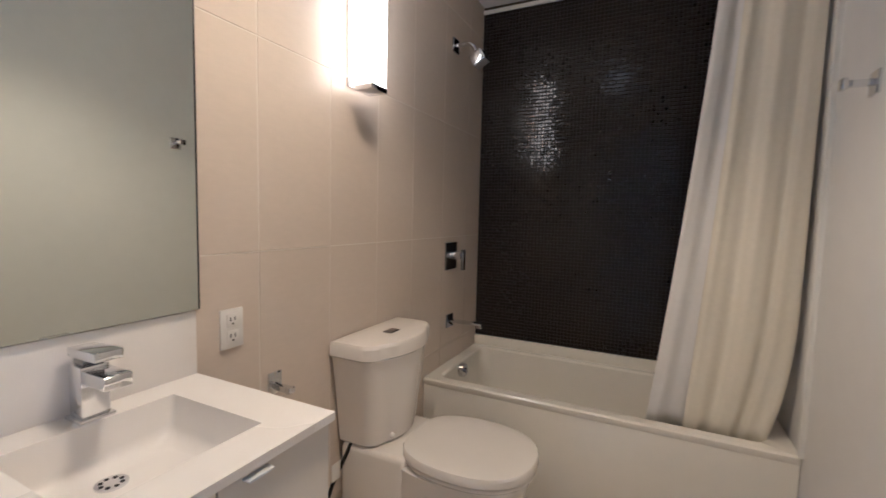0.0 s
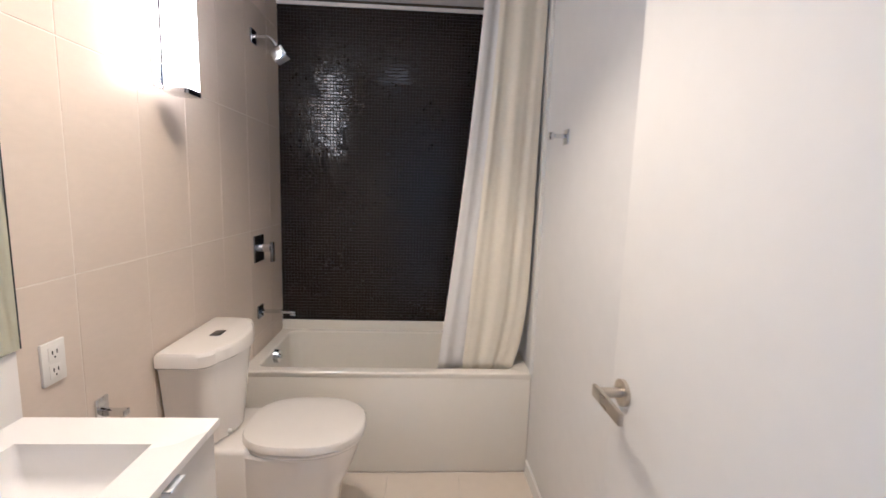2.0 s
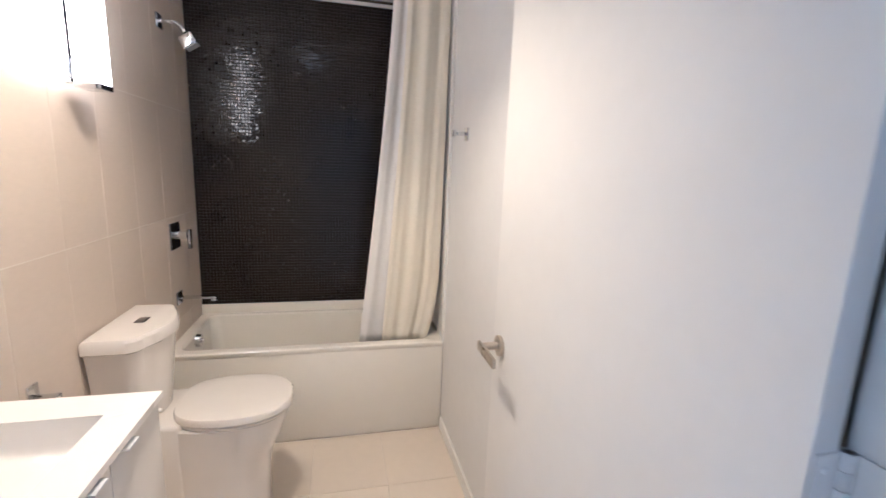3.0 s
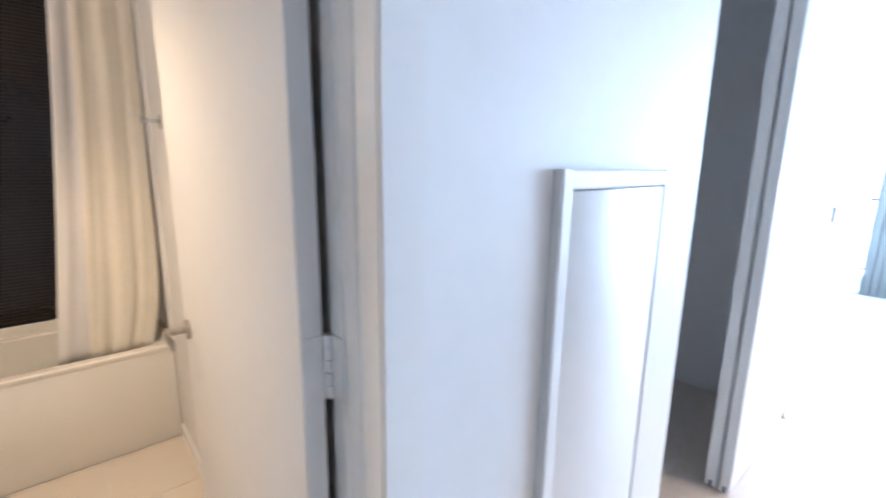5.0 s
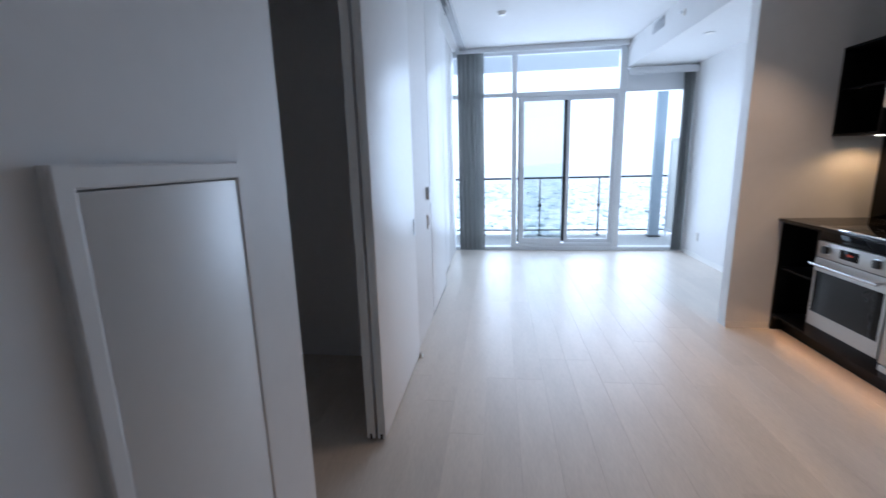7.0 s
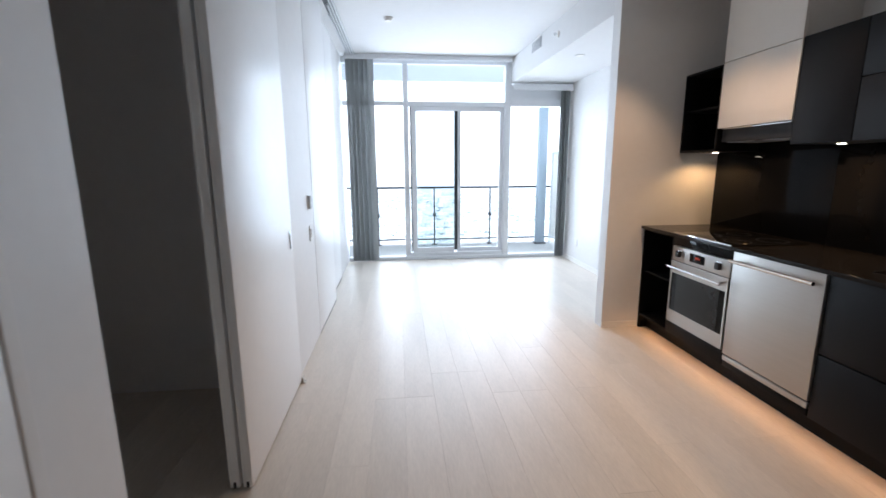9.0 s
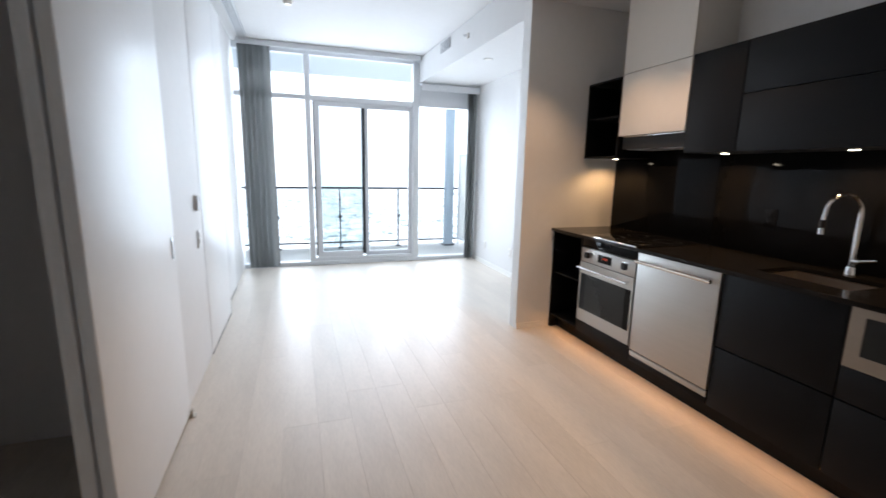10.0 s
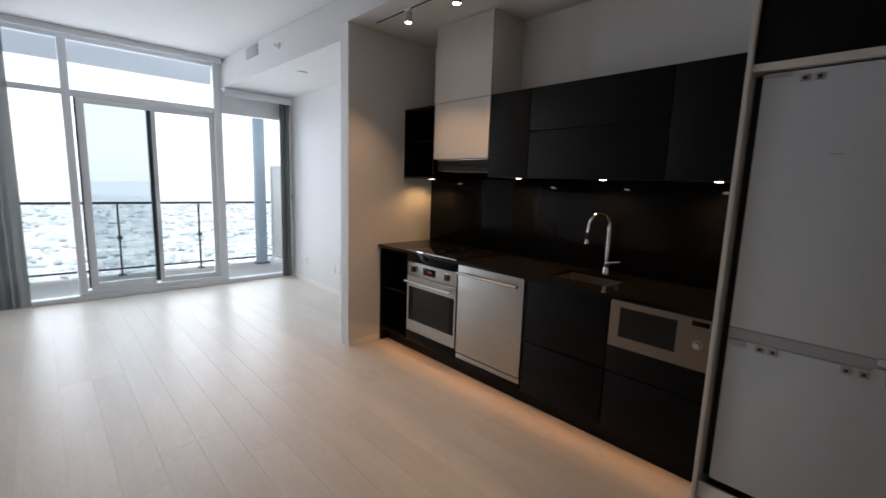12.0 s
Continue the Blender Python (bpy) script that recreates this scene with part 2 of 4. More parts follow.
structure("wall_west", "white painted living room wall between sliding panels", "wall", WHITE, (-0.17, 1.07, 0, -0.025, 2.82, HC), (-0.12, 1.0, 0, -0.025, 1.07, HC))
structure("wall_kitchen", "white painted kitchen wall above the cabinets", "wall", WHITE, (3.34, -1.70, 0, 3.45, 1.82, HC))
structure("wall_wing", "white painted wing wall at the end of the kitchen", "wall", WHITE, (2.41, 1.70, 0, 3.34, 1.82, 2.708))
structure("wall_east", "white painted living room wall", "wall", WHITE, (3.22, 1.82, 0, 3.34, 4.86, HC))
structure("wall_tall_end", "white painted wall behind the tall cupboard", "wall", WHITE, (2.82, -1.80, 0, 3.34, -1.70, HC))
structure("ceiling", "white painted ceiling", "ceiling", CEIL, (-3.3, -6.7, HC, 3.45, 4.86, HC + 0.15))
bulk = bx(2.41, 1.82, 2.582, 3.22, 4.74, HC - 0.002)
for v in bulk.verts:
    if v.co.x < 2.5 and v.co.y > 4:
        v.co.x = 2.33
solid("bulkhead", bulk, CEIL, "white painted dropped ceiling bulkhead", "ceiling", kind="structure", smooth=False)
structure("soffit", "white painted lowered kitchen ceiling", "ceiling", CEIL, (2.41, -1.70, 2.71, 3.34, 1.82, HC - 0.002))
structure("wall_west_end", "white painted living room wall beside the window", "wall", WHITE, (-0.25, 2.82, 0, -0.10, 4.74, HC))

# ---- window wall and balcony ----
WY0, WY1 = 4.755, 4.835


def window_wall():
    w = thing("window_1", (1.5, 4.8, 0), "white aluminium window wall with glazed sliding balcony door", "window", kind="structure")
    fr = [("window_frame", (-0.17, WY0, 0.0, -0.10, WY1, HC)), ("window_frame", (3.13, WY0, 0.0, 3.22, WY1, 2.58)),
          ("mullion", (0.755, WY0 - 0.01, 0.055, 0.83, WY1, 2.835)), ("mullion", (2.245, WY0 - 0.02, 0.055, 2.335, WY1, HC)),
          ("transom", (-0.10, WY0, 2.265, 0.755, WY1, 2.325)), ("transom", (0.83, WY0, 2.255, 2.245, WY1, 2.325)),
          ("head_rail", (-0.10, WY0, 2.835, 2.245, WY1, HC)), ("window_sill", (-0.10, WY0 - 0.03, 0.0, 3.13, WY1, 0.055)), ("door_track", (0.83, WY0 - 0.012, 0.055, 2.245, WY1, 0.108)),
          ("head_panel", (2.335, WY0, 2.27, 3.13, WY1, 2.58))]
    for name, b in fr:
        part(name, bx(*b, bevel=0.004), ALU, w)
    # sliding leaf, its closing edge black, and the fixed leaf
    leaf = part("door_leaf", boxes((0.865, 4.758, 0.108, 0.935, 4.79, 2.252), (0.935, 4.758, 2.195, 1.545, 4.79, 2.252), (0.935, 4.758, 0.108, 1.50, 4.79, 0.185)), ALU, w, smooth=False)
    part("closing_edge", bx(1.50, 4.745, 0.145, 1.545, 4.79, 2.195, 0.003), DARKALU, leaf, "black closing edge of the sliding leaf")
    part("shadow_gasket", bx(0.848, 4.74, 0.14, 0.864, 4.757, 2.25), RUBBER, leaf)
    pane = part("pane", bx(0.935, 4.772, 0.185, 1.50, 4.778, 2.195), TINTPANE, leaf, smooth=False)
    pane.visible_shadow = False
    part("door_handle", bx(1.545, 4.745, 0.93, 1.568, 4.79, 1.12, 0.006), ALU, leaf)
    fixed = part("door_leaf", boxes((1.55, 4.802, 0.108, 1.60, 4.832, 2.255), (2.19, 4.802, 0.108, 2.245, 4.832, 2.255), (1.60, 4.802, 2.195, 2.19, 4.832, 2.255), (1.60, 4.802, 0.108, 2.19, 4.832, 0.165)), ALU, w, smooth=False)
    for x0, z0, x1, z1, par in ((-0.10, 0.055, 0.755, 2.265, w), (-0.10, 2.325, 0.755, 2.835, w), (0.83, 2.325, 2.245, 2.835, w), (2.335, 0.055, 3.13, 2.27, w), (1.60, 0.165, 2.19, 2.195, fixed)):
        y = 4.814 if par is fixed else 4.792
        p = part("pane", bx(x0, y, z0, x1, y + 0.006, z1), PANE, par, smooth=False)
        p.visible_shadow = False


window_wall()

for x0, x1, z0, z1 in ((-0.03, 2.31, 2.848, 2.916), (2.335, 3.215, 2.468, 2.558)):
    v = thing("blind_valance", ((x0 + x1) / 2, 4.6, z1), "white blind valance above the window wall", "valance", "blind valances")
    part("fascia", bx(x0, 4.58, z0, x1, 4.595, z1, 0.003), ALU, v)
    part("end_return", bx(x1 - 0.012, 4.595, z0, x1, 4.755, z1, 0.003), ALU, v)
    part("head_track", bx(x0, 4.63, z1 - 0.03, x1 - 0.012, 4.68, z1, 0.002), ALU, v)


def blind_stack(x0, x1, z1, count, label, chain_x):
    b = thing("vertical_blind", ((x0 + x1) / 2, 4.655, 0.02), label, "blind", "blind stacks")
    rnd = random.Random(4)
    for i in range(count):
        x = x0 + (x1 - x0) * (i + 0.5) / count
        a = radians((74 if i % 2 else 42) + rnd.uniform(-12, 12))
        rows = []
        for z in (0.025, 0.6, 1.2, 1.9, z1):
            ring = []
            for k in range(7):
                u = (k / 6 - 0.5)
                bow = 0.010 * (1 - 4 * u * u)
                ring.append((u * 0.089, bow))
            ring += [(p, q - 0.0012) for p, q in reversed(ring)]
            rows.append([(x + p * math.cos(a) - q * math.sin(a), 4.655 + p * math.sin(a) + q * math.cos(a), z) for p, q in ring])
        part("vane", loft(rows), BLIND, b)
    part("head_carrier", bx(x0 - 0.03, 4.640, z1, x1 + 0.03, 4.670, z1 + 0.008, 0.001), ALU, b)
    chain = part("bead_chain", tube([(chain_x, 4.61, z1), (chain_x, 4.61, 1.2), (chain_x, 4.612, 0.45)], 0.0018, 8), PLASTIC, b)
    part("chain_clip", bx(chain_x - 0.006, 4.60, 1.14, chain_x + 0.006, 4.622, 1.23, 0.003), GREYPLASTIC, chain, "small grey chain clip")
    return b


blind_stack(-0.005, 0.335, 2.885, 11, "grey fabric vertical blind vanes drawn together beside the window", -0.055)
blind_stack(3.07, 3.18, 2.525, 5, "grey fabric vertical blind vanes stacked in the window corner", 3.206)

structure("balcony_floor", "pale concrete balcony floor slab", "balcony", CONCRETE, (-2.5, 4.86, -0.2, 4.5, 6.3, -0.03))
structure("balcony_ceiling", "pale concrete slab over the balcony", "balcony", SOFFITGREY, (-2.5, 4.86, 2.90, 4.5, 6.4, 3.2))
structure("facade", "pale outer wall beside the window", "wall", CONCRETE, (-3.3, 4.745, -0.2, -0.17, 4.86, 3.2), (3.225, 4.86, -0.03, 3.24, 4.90, 2.90))


def railing():
    r = thing("balcony_railing", (1.5, 6.2, -0.03), "dark metal balcony railing with glass infill panels", "railing")
    part("top_rail", bx(-2.4, 6.175, 1.01, 3.5, 6.225, 1.045, 0.005), DARKALU, r)
    part("bottom_rail", bx(-2.4, 6.185, 0.06, 3.5, 6.215, 0.085, 0.003), DARKALU, r)
    for x in (-1.8, -0.75, 0.28, 1.31, 2.35, 3.38):
        p = part("post", bx(x - 0.012, 6.18, -0.03, x + 0.012, 6.22, 1.01, 0.002), DARKALU, r)
        part("base_plate", bx(x - 0.045, 6.15, -0.03, x + 0.045, 6.25, -0.01, 0.003), DARKALU, p)
        part("glass_clip", bx(x - 0.03, 6.165, 0.50, x + 0.03, 6.20, 0.56, 0.004), DARKALU, p)
    for i in range(5):
        x = -1.8 + i * 1.034
        g = part("glass_panel", bx(x + 0.03, 6.196, 0.09, x + 1.0, 6.204, 1.0), PANE, r, smooth=False)
        g.visible_shadow = False


railing()
col = thing("balcony_column", (3.27, 6.1, -0.03), "slender blue-grey clad column at the balcony corner", "column")
part("shaft", bx(3.205, 6.02, -0.03, 3.36, 6.15, 2.90, 0.006), BLUECLAD, col)
part("foot", bx(3.18, 6.0, -0.03, 3.385, 6.17, 0.0, 0.004), DARKALU, col)
scr = thing("balcony_screen", (3.5, 5.6, -0.03), "frosted balcony divider screen in a metal frame", "screen")
part("screen_frame", boxes((3.48, 5.0, -0.03, 3.52, 5.04, 1.66), (3.48, 6.1, -0.03, 3.52, 6.14, 1.66), (3.48, 5.04, 1.62, 3.52, 6.1, 1.66), (3.48, 5.04, 0.08, 3.52, 6.1, 0.12)), ALU, scr, smooth=False)
part("screen_panel", bx(3.496, 5.04, 0.12, 3.504, 6.1, 1.62), PLASTIC, scr, smooth=False)

# ---- the sliding panel wall ----


def sliding_panel(y0, y1, x0, x1, label, pull):
    p = thing("sliding_panel", ((x0 + x1) / 2, (y0 + y1) / 2, 0.012), label, "sliding door", "sliding wall panels")
    leaf = part("leaf", bx(x0, y0, 0.012, x1, y1, 2.895, 0.002), LACQUER, p)
    if pull:
        part("flush_pull", boxes((x1, pull - 0.012, 0.908, x1 + 0.004, pull + 0.012, 1.018)), CHROME, leaf, "chrome flush pull", smooth=False)
        part("pull_slot", bx(x1 + 0.004, pull - 0.005, 0.928, x1 + 0.0055, pull + 0.005, 0.998), GREYPLASTIC, leaf)
    if x1 - x0 < 0.03:
        # black strip paints the shade of the floor gap under the panel
        part("foot_gap_strip", bx(x0 - 0.004, y0 + 0.01, 0.0, x1 - 0.0003, y1 - 0.01, 0.012), RUBBER, p, "black strip drawn for the shaded gap along the foot")
        return
    part("edge_strip", boxes((x0 + 0.002, y0 - 0.003, 0.02, x0 + 0.012, y0, 2.89), (x1 - 0.012, y0 - 0.003, 0.02, x1 - 0.002, y0, 2.89), (x0 + 0.012, y0 - 0.0015, 0.045, x1 - 0.012, y0, 2.89)), TRIM, leaf, smooth=False)
    part("bottom_groove", bx((x0 + x1) / 2 - 0.005, y0 - 0.0045, 0.013, (x0 + x1) / 2 + 0.005, y0 - 0.001, 0.04), RUBBER, leaf)


sliding_panel(0.0, 0.985, -0.042, 0.0, "glossy white sliding wall panel standing beside the side room opening", 0.925)
sliding_panel(0.0, 0.94, -0.098, -0.054, "glossy white sliding wall panel parked behind its neighbour", 0)
sliding_panel(1.82, 2.80, -0.0248, -0.0232, "glossy white sliding wall panel closed against the living room wall", 0)
sliding_panel(2.90, 3.74, -0.0995, -0.085, "glossy white sliding wall panel closed beside the window", 0)
gd = thing("floor_guide", (0.012, 0.975, 0), "small bronze floor guide at the sliding panel's corner", "door guide")
part("base", bx(-0.005, 0.945, 0, 0.03, 0.995, 0.006, 0.002), NICKEL, gd)
part("finger", bx(0.004, 0.955, 0.006, 0.016, 0.985, 0.04, 0.003), NICKEL, gd)
trk = thing("ceiling_track", (0.05, 3.4, HC), "white grooved ceiling track of the sliding panels", "track")
for i in range(4):
    part("rail", bx(0.006 + i * 0.028, 2.2 + 0.45 * (3 - i) * 0.6, HC - 0.03, 0.020 + i * 0.028, 4.575, HC, 0.002), ALU, trk)
part("track_bed", bx(0.006, 2.2, HC - 0.008, 0.104, 4.575, HC - 0.001), DARKALU, trk)
th = thing("thermostat", (-0.012, 1.66, 1.135), "small grey wall thermostat on the white wall", "thermostat")
part("backplate", bx(-0.025, 1.615, 1.078, -0.020, 1.705, 1.192, 0.002), PLASTIC, th)
part("housing", bx(-0.020, 1.622, 1.085, -0.002, 1.698, 1.185, 0.004), LIGHTGREY, th)
part("screen", bx(-0.002, 1.637, 1.135, -0.0012, 1.683, 1.175), GREYPLASTIC, th)
sw = thing("light_switch", (-0.02, 1.66, 0.90), "white double light switch below the thermostat", "switch")
part("plate", bx(-0.025, 1.625, 0.835, -0.017, 1.70, 0.955, 0.003), PLASTIC, sw)
for z in (0.865, 0.905):
    part("rocker", bx(-0.017, 1.645, z, -0.011, 1.68, z + 0.034, 0.002), PLASTIC, sw)

# ---- ceiling fittings ----
sd = thing("smoke_detector", (0.60, 3.12, HC), "round white smoke detector on the ceiling", "smoke detector")
part("base", cyl((0.60, 3.12, HC), (0.60, 3.12, HC - 0.014), 0.048, seg=32), PLASTIC, sd)
part("dome", cyl((0.60, 3.12, HC - 0.014), (0.60, 3.12, HC - 0.034), 0.042, 0.032, seg=32), PLASTIC, sd)
VX = 2.353
vent = thing("air_vent", (VX + 0.012, 3.67, 2.83), "grey slatted air vent in the bulkhead face", "vent")
part("frame", boxes((VX, 3.50, 2.772, VX + 0.011, 3.84, 2.786), (VX, 3.50, 2.876, VX + 0.011, 3.84, 2.89), (VX, 3.50, 2.786, VX + 0.011, 3.514, 2.876), (VX, 3.826, 2.786, VX + 0.011, 3.84, 2.876)), GREYPLASTIC, vent, smooth=False)
part("backing", bx(VX + 0.008, 3.514, 2.786, VX + 0.011, 3.826, 2.876), DARKALU, vent)
for i in range(7):
    part("slat", bx(VX + 0.001, 3.514, 2.789 + i * 0.0125, VX + 0.007, 3.826, 2.796 + i * 0.0125), GREYPLASTIC, vent)
spk = thing("sprinkler", (2.378, 2.98, 2.762), "small white side-wall sprinkler on the bulkhead", "sprinkler")
part("escutcheon", cyl((2.382, 2.98, 2.762), (2.366, 2.98, 2.762), 0.03, seg=24), PLASTIC, spk)
part("nozzle", cyl((2.366, 2.98, 2.762), (2.335, 2.98, 2.762), 0.010, 0.014), CHROME, spk)
dsc = thing("ceiling_disc", (2.66, 3.07, 2.582), "flat chrome-rimmed disc set in the bulkhead", "ceiling fitting")
part("cover", cyl((2.66, 3.07, 2.581), (2.66, 3.07, 2.574), 0.045, seg=28), PLASTIC, dsc)
part("rim", cyl((2.66, 3.07, 2.581), (2.66, 3.07, 2.577), 0.052, seg=28), CHROME, dsc)


def outlet(name, label, centre, normal, mat=PLASTIC, slot=RUBBER, w=0.036, h=0.056):
    """A duplex outlet on a wall; normal is one of the unit axes."""
    c, n = Vector(centre), Vector(normal)
    s = Vector((-n.y, n.x, 0))
    o = thing(name, centre, label, "outlet", "wall outlets")

    def slab(u0, u1, v0, v1, d0, d1, bevel=0.0):
        p = c + s * u0 + n * d0 + Vector((0, 0, v0))
        q = c + s * u1 + n * d1 + Vector((0, 0, v1))
        return bx(min(p.x, q.x), min(p.y, q.y), p.z, max(p.x, q.x), max(p.y, q.y), q.z, bevel)
    part("cover_plate", slab(-w, w, -h, h, 0, 0.007, 0.002), mat, o)
    for v in (-h * 0.42, h * 0.42):
        f = part("receptacle", slab(-w * 0.5, w * 0.5, v - h * 0.33, v + h * 0.33, 0.007, 0.009, 0.001), mat, o)
        for u in (-0.006, 0.006):
            part("slot", slab(u - 0.0013, u + 0.0013, v - 0.001, v + 0.008, 0.009, 0.0095), slot, f)
        part("ground_hole", slab(-0.002, 0.002, v - 0.010, v - 0.006, 0.009, 0.0095), slot, f)
    return o


outlet("wall_outlet", "white double wall outlet low on the living room wall", (3.22, 3.28, 0.32), (-1, 0, 0))
outlet("wall_outlet", "white double wall outlet low on the living room wall", (3.22, 3.42, 0.32), (-1, 0, 0))
outlet("wall_outlet", "white double wall outlet low beside the window", (3.22, 4.22, 0.30), (-1, 0, 0))

# ---- kitchen ----
KF, KB = 2.735, 3.34


def pull_gap_front(name, y0, y1, z0, z1, parent, mat=BLACKLAM, x=KF):
    return part(name, bx(x, y0 + 0.0015, z0 + 0.0015, x + 0.019, y1 - 0.0015, z1 - 0.0015, 0.0015), mat, parent)


def open_unit(name, y0, y1, z0, z1, x0, label, shelf):
    u = thing(name, ((x0 + KB) / 2, (y0 + y1) / 2, z0), label, "cabinet")
    for nm, b in (("side_panel", (x0, y0, z0, KB - 0.002, y0 + 0.016, z1)), ("side_panel", (x0, y1 - 0.016, z0, KB - 0.002, y1, z1)),
                  ("bottom_panel", (x0, y0 + 0.016, z0, KB - 0.002, y1 - 0.016, z0 + 0.016)), ("top_panel", (x0, y0 + 0.016, z1 - 0.016, KB - 0.002, y1 - 0.016, z1)),
                  ("back_panel", (KB - 0.012, y0 + 0.016, z0 + 0.016, KB - 0.002, y1 - 0.016, z1 - 0.016)),
                  ("shelf", (x0 + 0.02, y0 + 0.016, shelf, KB - 0.012, y1 - 0.016, shelf + 0.016))):
        part(nm, bx(*b, bevel=0.001), BLACKIN if nm == "back_panel" else BLACKLAM, u)
    return u


TOE = 0.115
open_unit("open_base_cabinet", 1.285, 1.695, TOE, 0.876, KF + 0.004, "black open base cabinet with one shelf", 0.50)

ov = thing("oven_cabinet", (3.0, 0.97, TOE), "black cabinet housing for the built-in oven", "cabinet")
part("body", boxes((KF + 0.03, 0.684, TOE, KB, 0.690, 0.876), (KF + 0.03, 1.274, TOE, KB, 1.283, 0.876), (KF + 0.03, 0.690, TOE, KB, 1.274, TOE + 0.016)), BLACKIN, ov, smooth=False)
pull_gap_front("lower_panel", 0.684, 1.283, TOE, 0.213, ov)
part("upper_panel", bx(KF + 0.002, 0.684, 0.809, KF + 0.02, 1.283, 0.876, 0.001), BLACKGLASS, ov)


def oven():
    y0, y1 = 0.690, 1.272
    o = thing("oven", (2.9, 0.98, 0.218), "stainless steel built-in oven with dark glass door", "oven")
    part("body", bx(KF + 0.02, y0 + 0.008, 0.22, 3.25, y1 - 0.008, 0.80), BLACKIN, o)
    cp = part("control_panel", bx(KF - 0.008, y0, 0.694, KF + 0.02, y1, 0.805, 0.003), STEEL, o)
    part("display", bx(KF - 0.0105, 0.925, 0.722, KF - 0.0075, 1.075, 0.782, 0.001), BLACKGLASS, cp)
    part("clock_digits", boxes(*[(KF - 0.0115, 0.972 + 0.013 * i, 0.749, KF - 0.0105, 0.977 + 0.013 * i, 0.763) for i in range(4)]), REDGLOW, cp, "red clock digits")
    for y in (0.785, 1.19):
        part("knob", bx(KF - 0.032, y - 0.020, 0.730, KF - 0.008, y + 0.020, 0.776, 0.004), BLACKIN, cp, "black square knob")
        part("bezel", bx(KF - 0.012, y - 0.025, 0.725, KF - 0.0078, y + 0.025, 0.781, 0.002), CHROME, cp)
    d = part("oven_door", boxes((KF - 0.012, y0, 0.218, KF + 0.02, y0 + 0.016, 0.690), (KF - 0.012, y1 - 0.016, 0.218, KF + 0.02, y1, 0.690), (KF - 0.012, y0 + 0.016, 0.218, KF + 0.02, y1 - 0.016, 0.312), (KF - 0.012, y0 + 0.016, 0.602, KF + 0.02, y1 - 0.016, 0.690)), STEEL, o, smooth=False)
    part("window_glass", bx(KF - 0.009, y0 + 0.016, 0.312, KF + 0.01, y1 - 0.016, 0.602), OVENGLASS, d)
    for y in (y0 + 0.016, y1 - 0.07):
        part("window_border", bx(KF - 0.0098, y, 0.312, KF - 0.009, y + 0.054, 0.602), BLACKGLASS, d, smooth=False)
    part("door_gap", bx(KF - 0.004, y0 + 0.004, 0.690, KF + 0.02, y1 - 0.004, 0.694), RUBBER, o)
    part("maker_mark", bx(KF - 0.0126, 0.955, 0.262, KF - 0.012, 1.005, 0.267), GREYPLASTIC, d)
    part("handle", cyl((KF - 0.055, y0 + 0.02, 0.652), (KF - 0.055, y1 - 0.02, 0.652), 0.010), CHROME, d)
    for y in (y0 + 0.05, y1 - 0.05):
        part("handle_post", cyl((KF - 0.055, y, 0.652), (KF - 0.01, y, 0.652), 0.007), CHROME, d)


def dishwasher():
    y0, y1 = 0.082, 0.676
    o = thing("dishwasher", (3.0, 0.38, 0.16), "stainless steel dishwasher with a long bar handle", "dishwasher")
    part("tub", bx(KF + 0.02, y0 + 0.004, 0.165, 3.28, y1 - 0.004, 0.87), BLACKIN, o)
    d = part("door_panel", bx(KF - 0.010, y0, 0.202, KF + 0.02, y1, 0.877, 0.003), STEEL, o)
    part("kick_plate", bx(KF - 0.006, y0, 0.158, KF + 0.02, y1, 0.192, 0.002), STEEL, o)
    part("kick_shadow", bx(KF + 0.004, y0, 0.192, KF + 0.02, y1, 0.202), RUBBER, o)
    part("handle", cyl((KF - 0.05, y0 + 0.025, 0.818), (KF - 0.05, y1 - 0.02, 0.818), 0.011), CHROMEWARM, d)
    for y in (y0 + 0.06, y1 - 0.055):
        part("handle_post", cyl((KF - 0.05, y, 0.818), (KF - 0.01, y, 0.818), 0.007), CHROME, d)


REDGLOW = glowing("red_led_digits", (0.9, 0.10, 0.04), 0.1)
OVENGLASS = material("smoked_oven_glass", (0.012, 0.014, 0.014), 0.07, vary=0.1, spec=0.25)
CHROMEWARM = material("satin_steel_bar", (0.66, 0.60, 0.53), 0.2, 1.0, vary=0.03, scale=10)
oven()
dishwasher()
dr = thing("drawer_cabinet", (3.0, -0.22, TOE), "handleless charcoal sink cabinet with two deep drawers", "cabinet")
part("carcass", bx(KF + 0.022, -0.484, TOE, KB, 0.074, 0.66), BLACKIN, dr)
pull_gap_front("drawer_front", -0.484, 0.077, TOE, 0.463, dr)
pull_gap_front("drawer_front", -0.484, 0.077, 0.468, 0.872, dr)
pull_gap_front("dishwasher_filler", 0.082, 0.680, TOE, 0.154, dr)
mc = thing("microwave_cabinet", (3.0, -0.75, TOE), "charcoal base cabinet below the built-in microwave", "cabinet")
part("carcass", bx(KF + 0.022, -0.984, TOE, KB, -0.488, 0.60), BLACKIN, mc)
pull_gap_front("drawer_front", -0.984, -0.488, TOE, 0.463, mc)
pull_gap_front("drawer_front", -0.984, -0.488, 0.468, 0.614, mc)
part("filler_top", bx(KF, -0.984, 0.8745, KF + 0.02, -0.488, 0.876), BLACKLAM, mc)


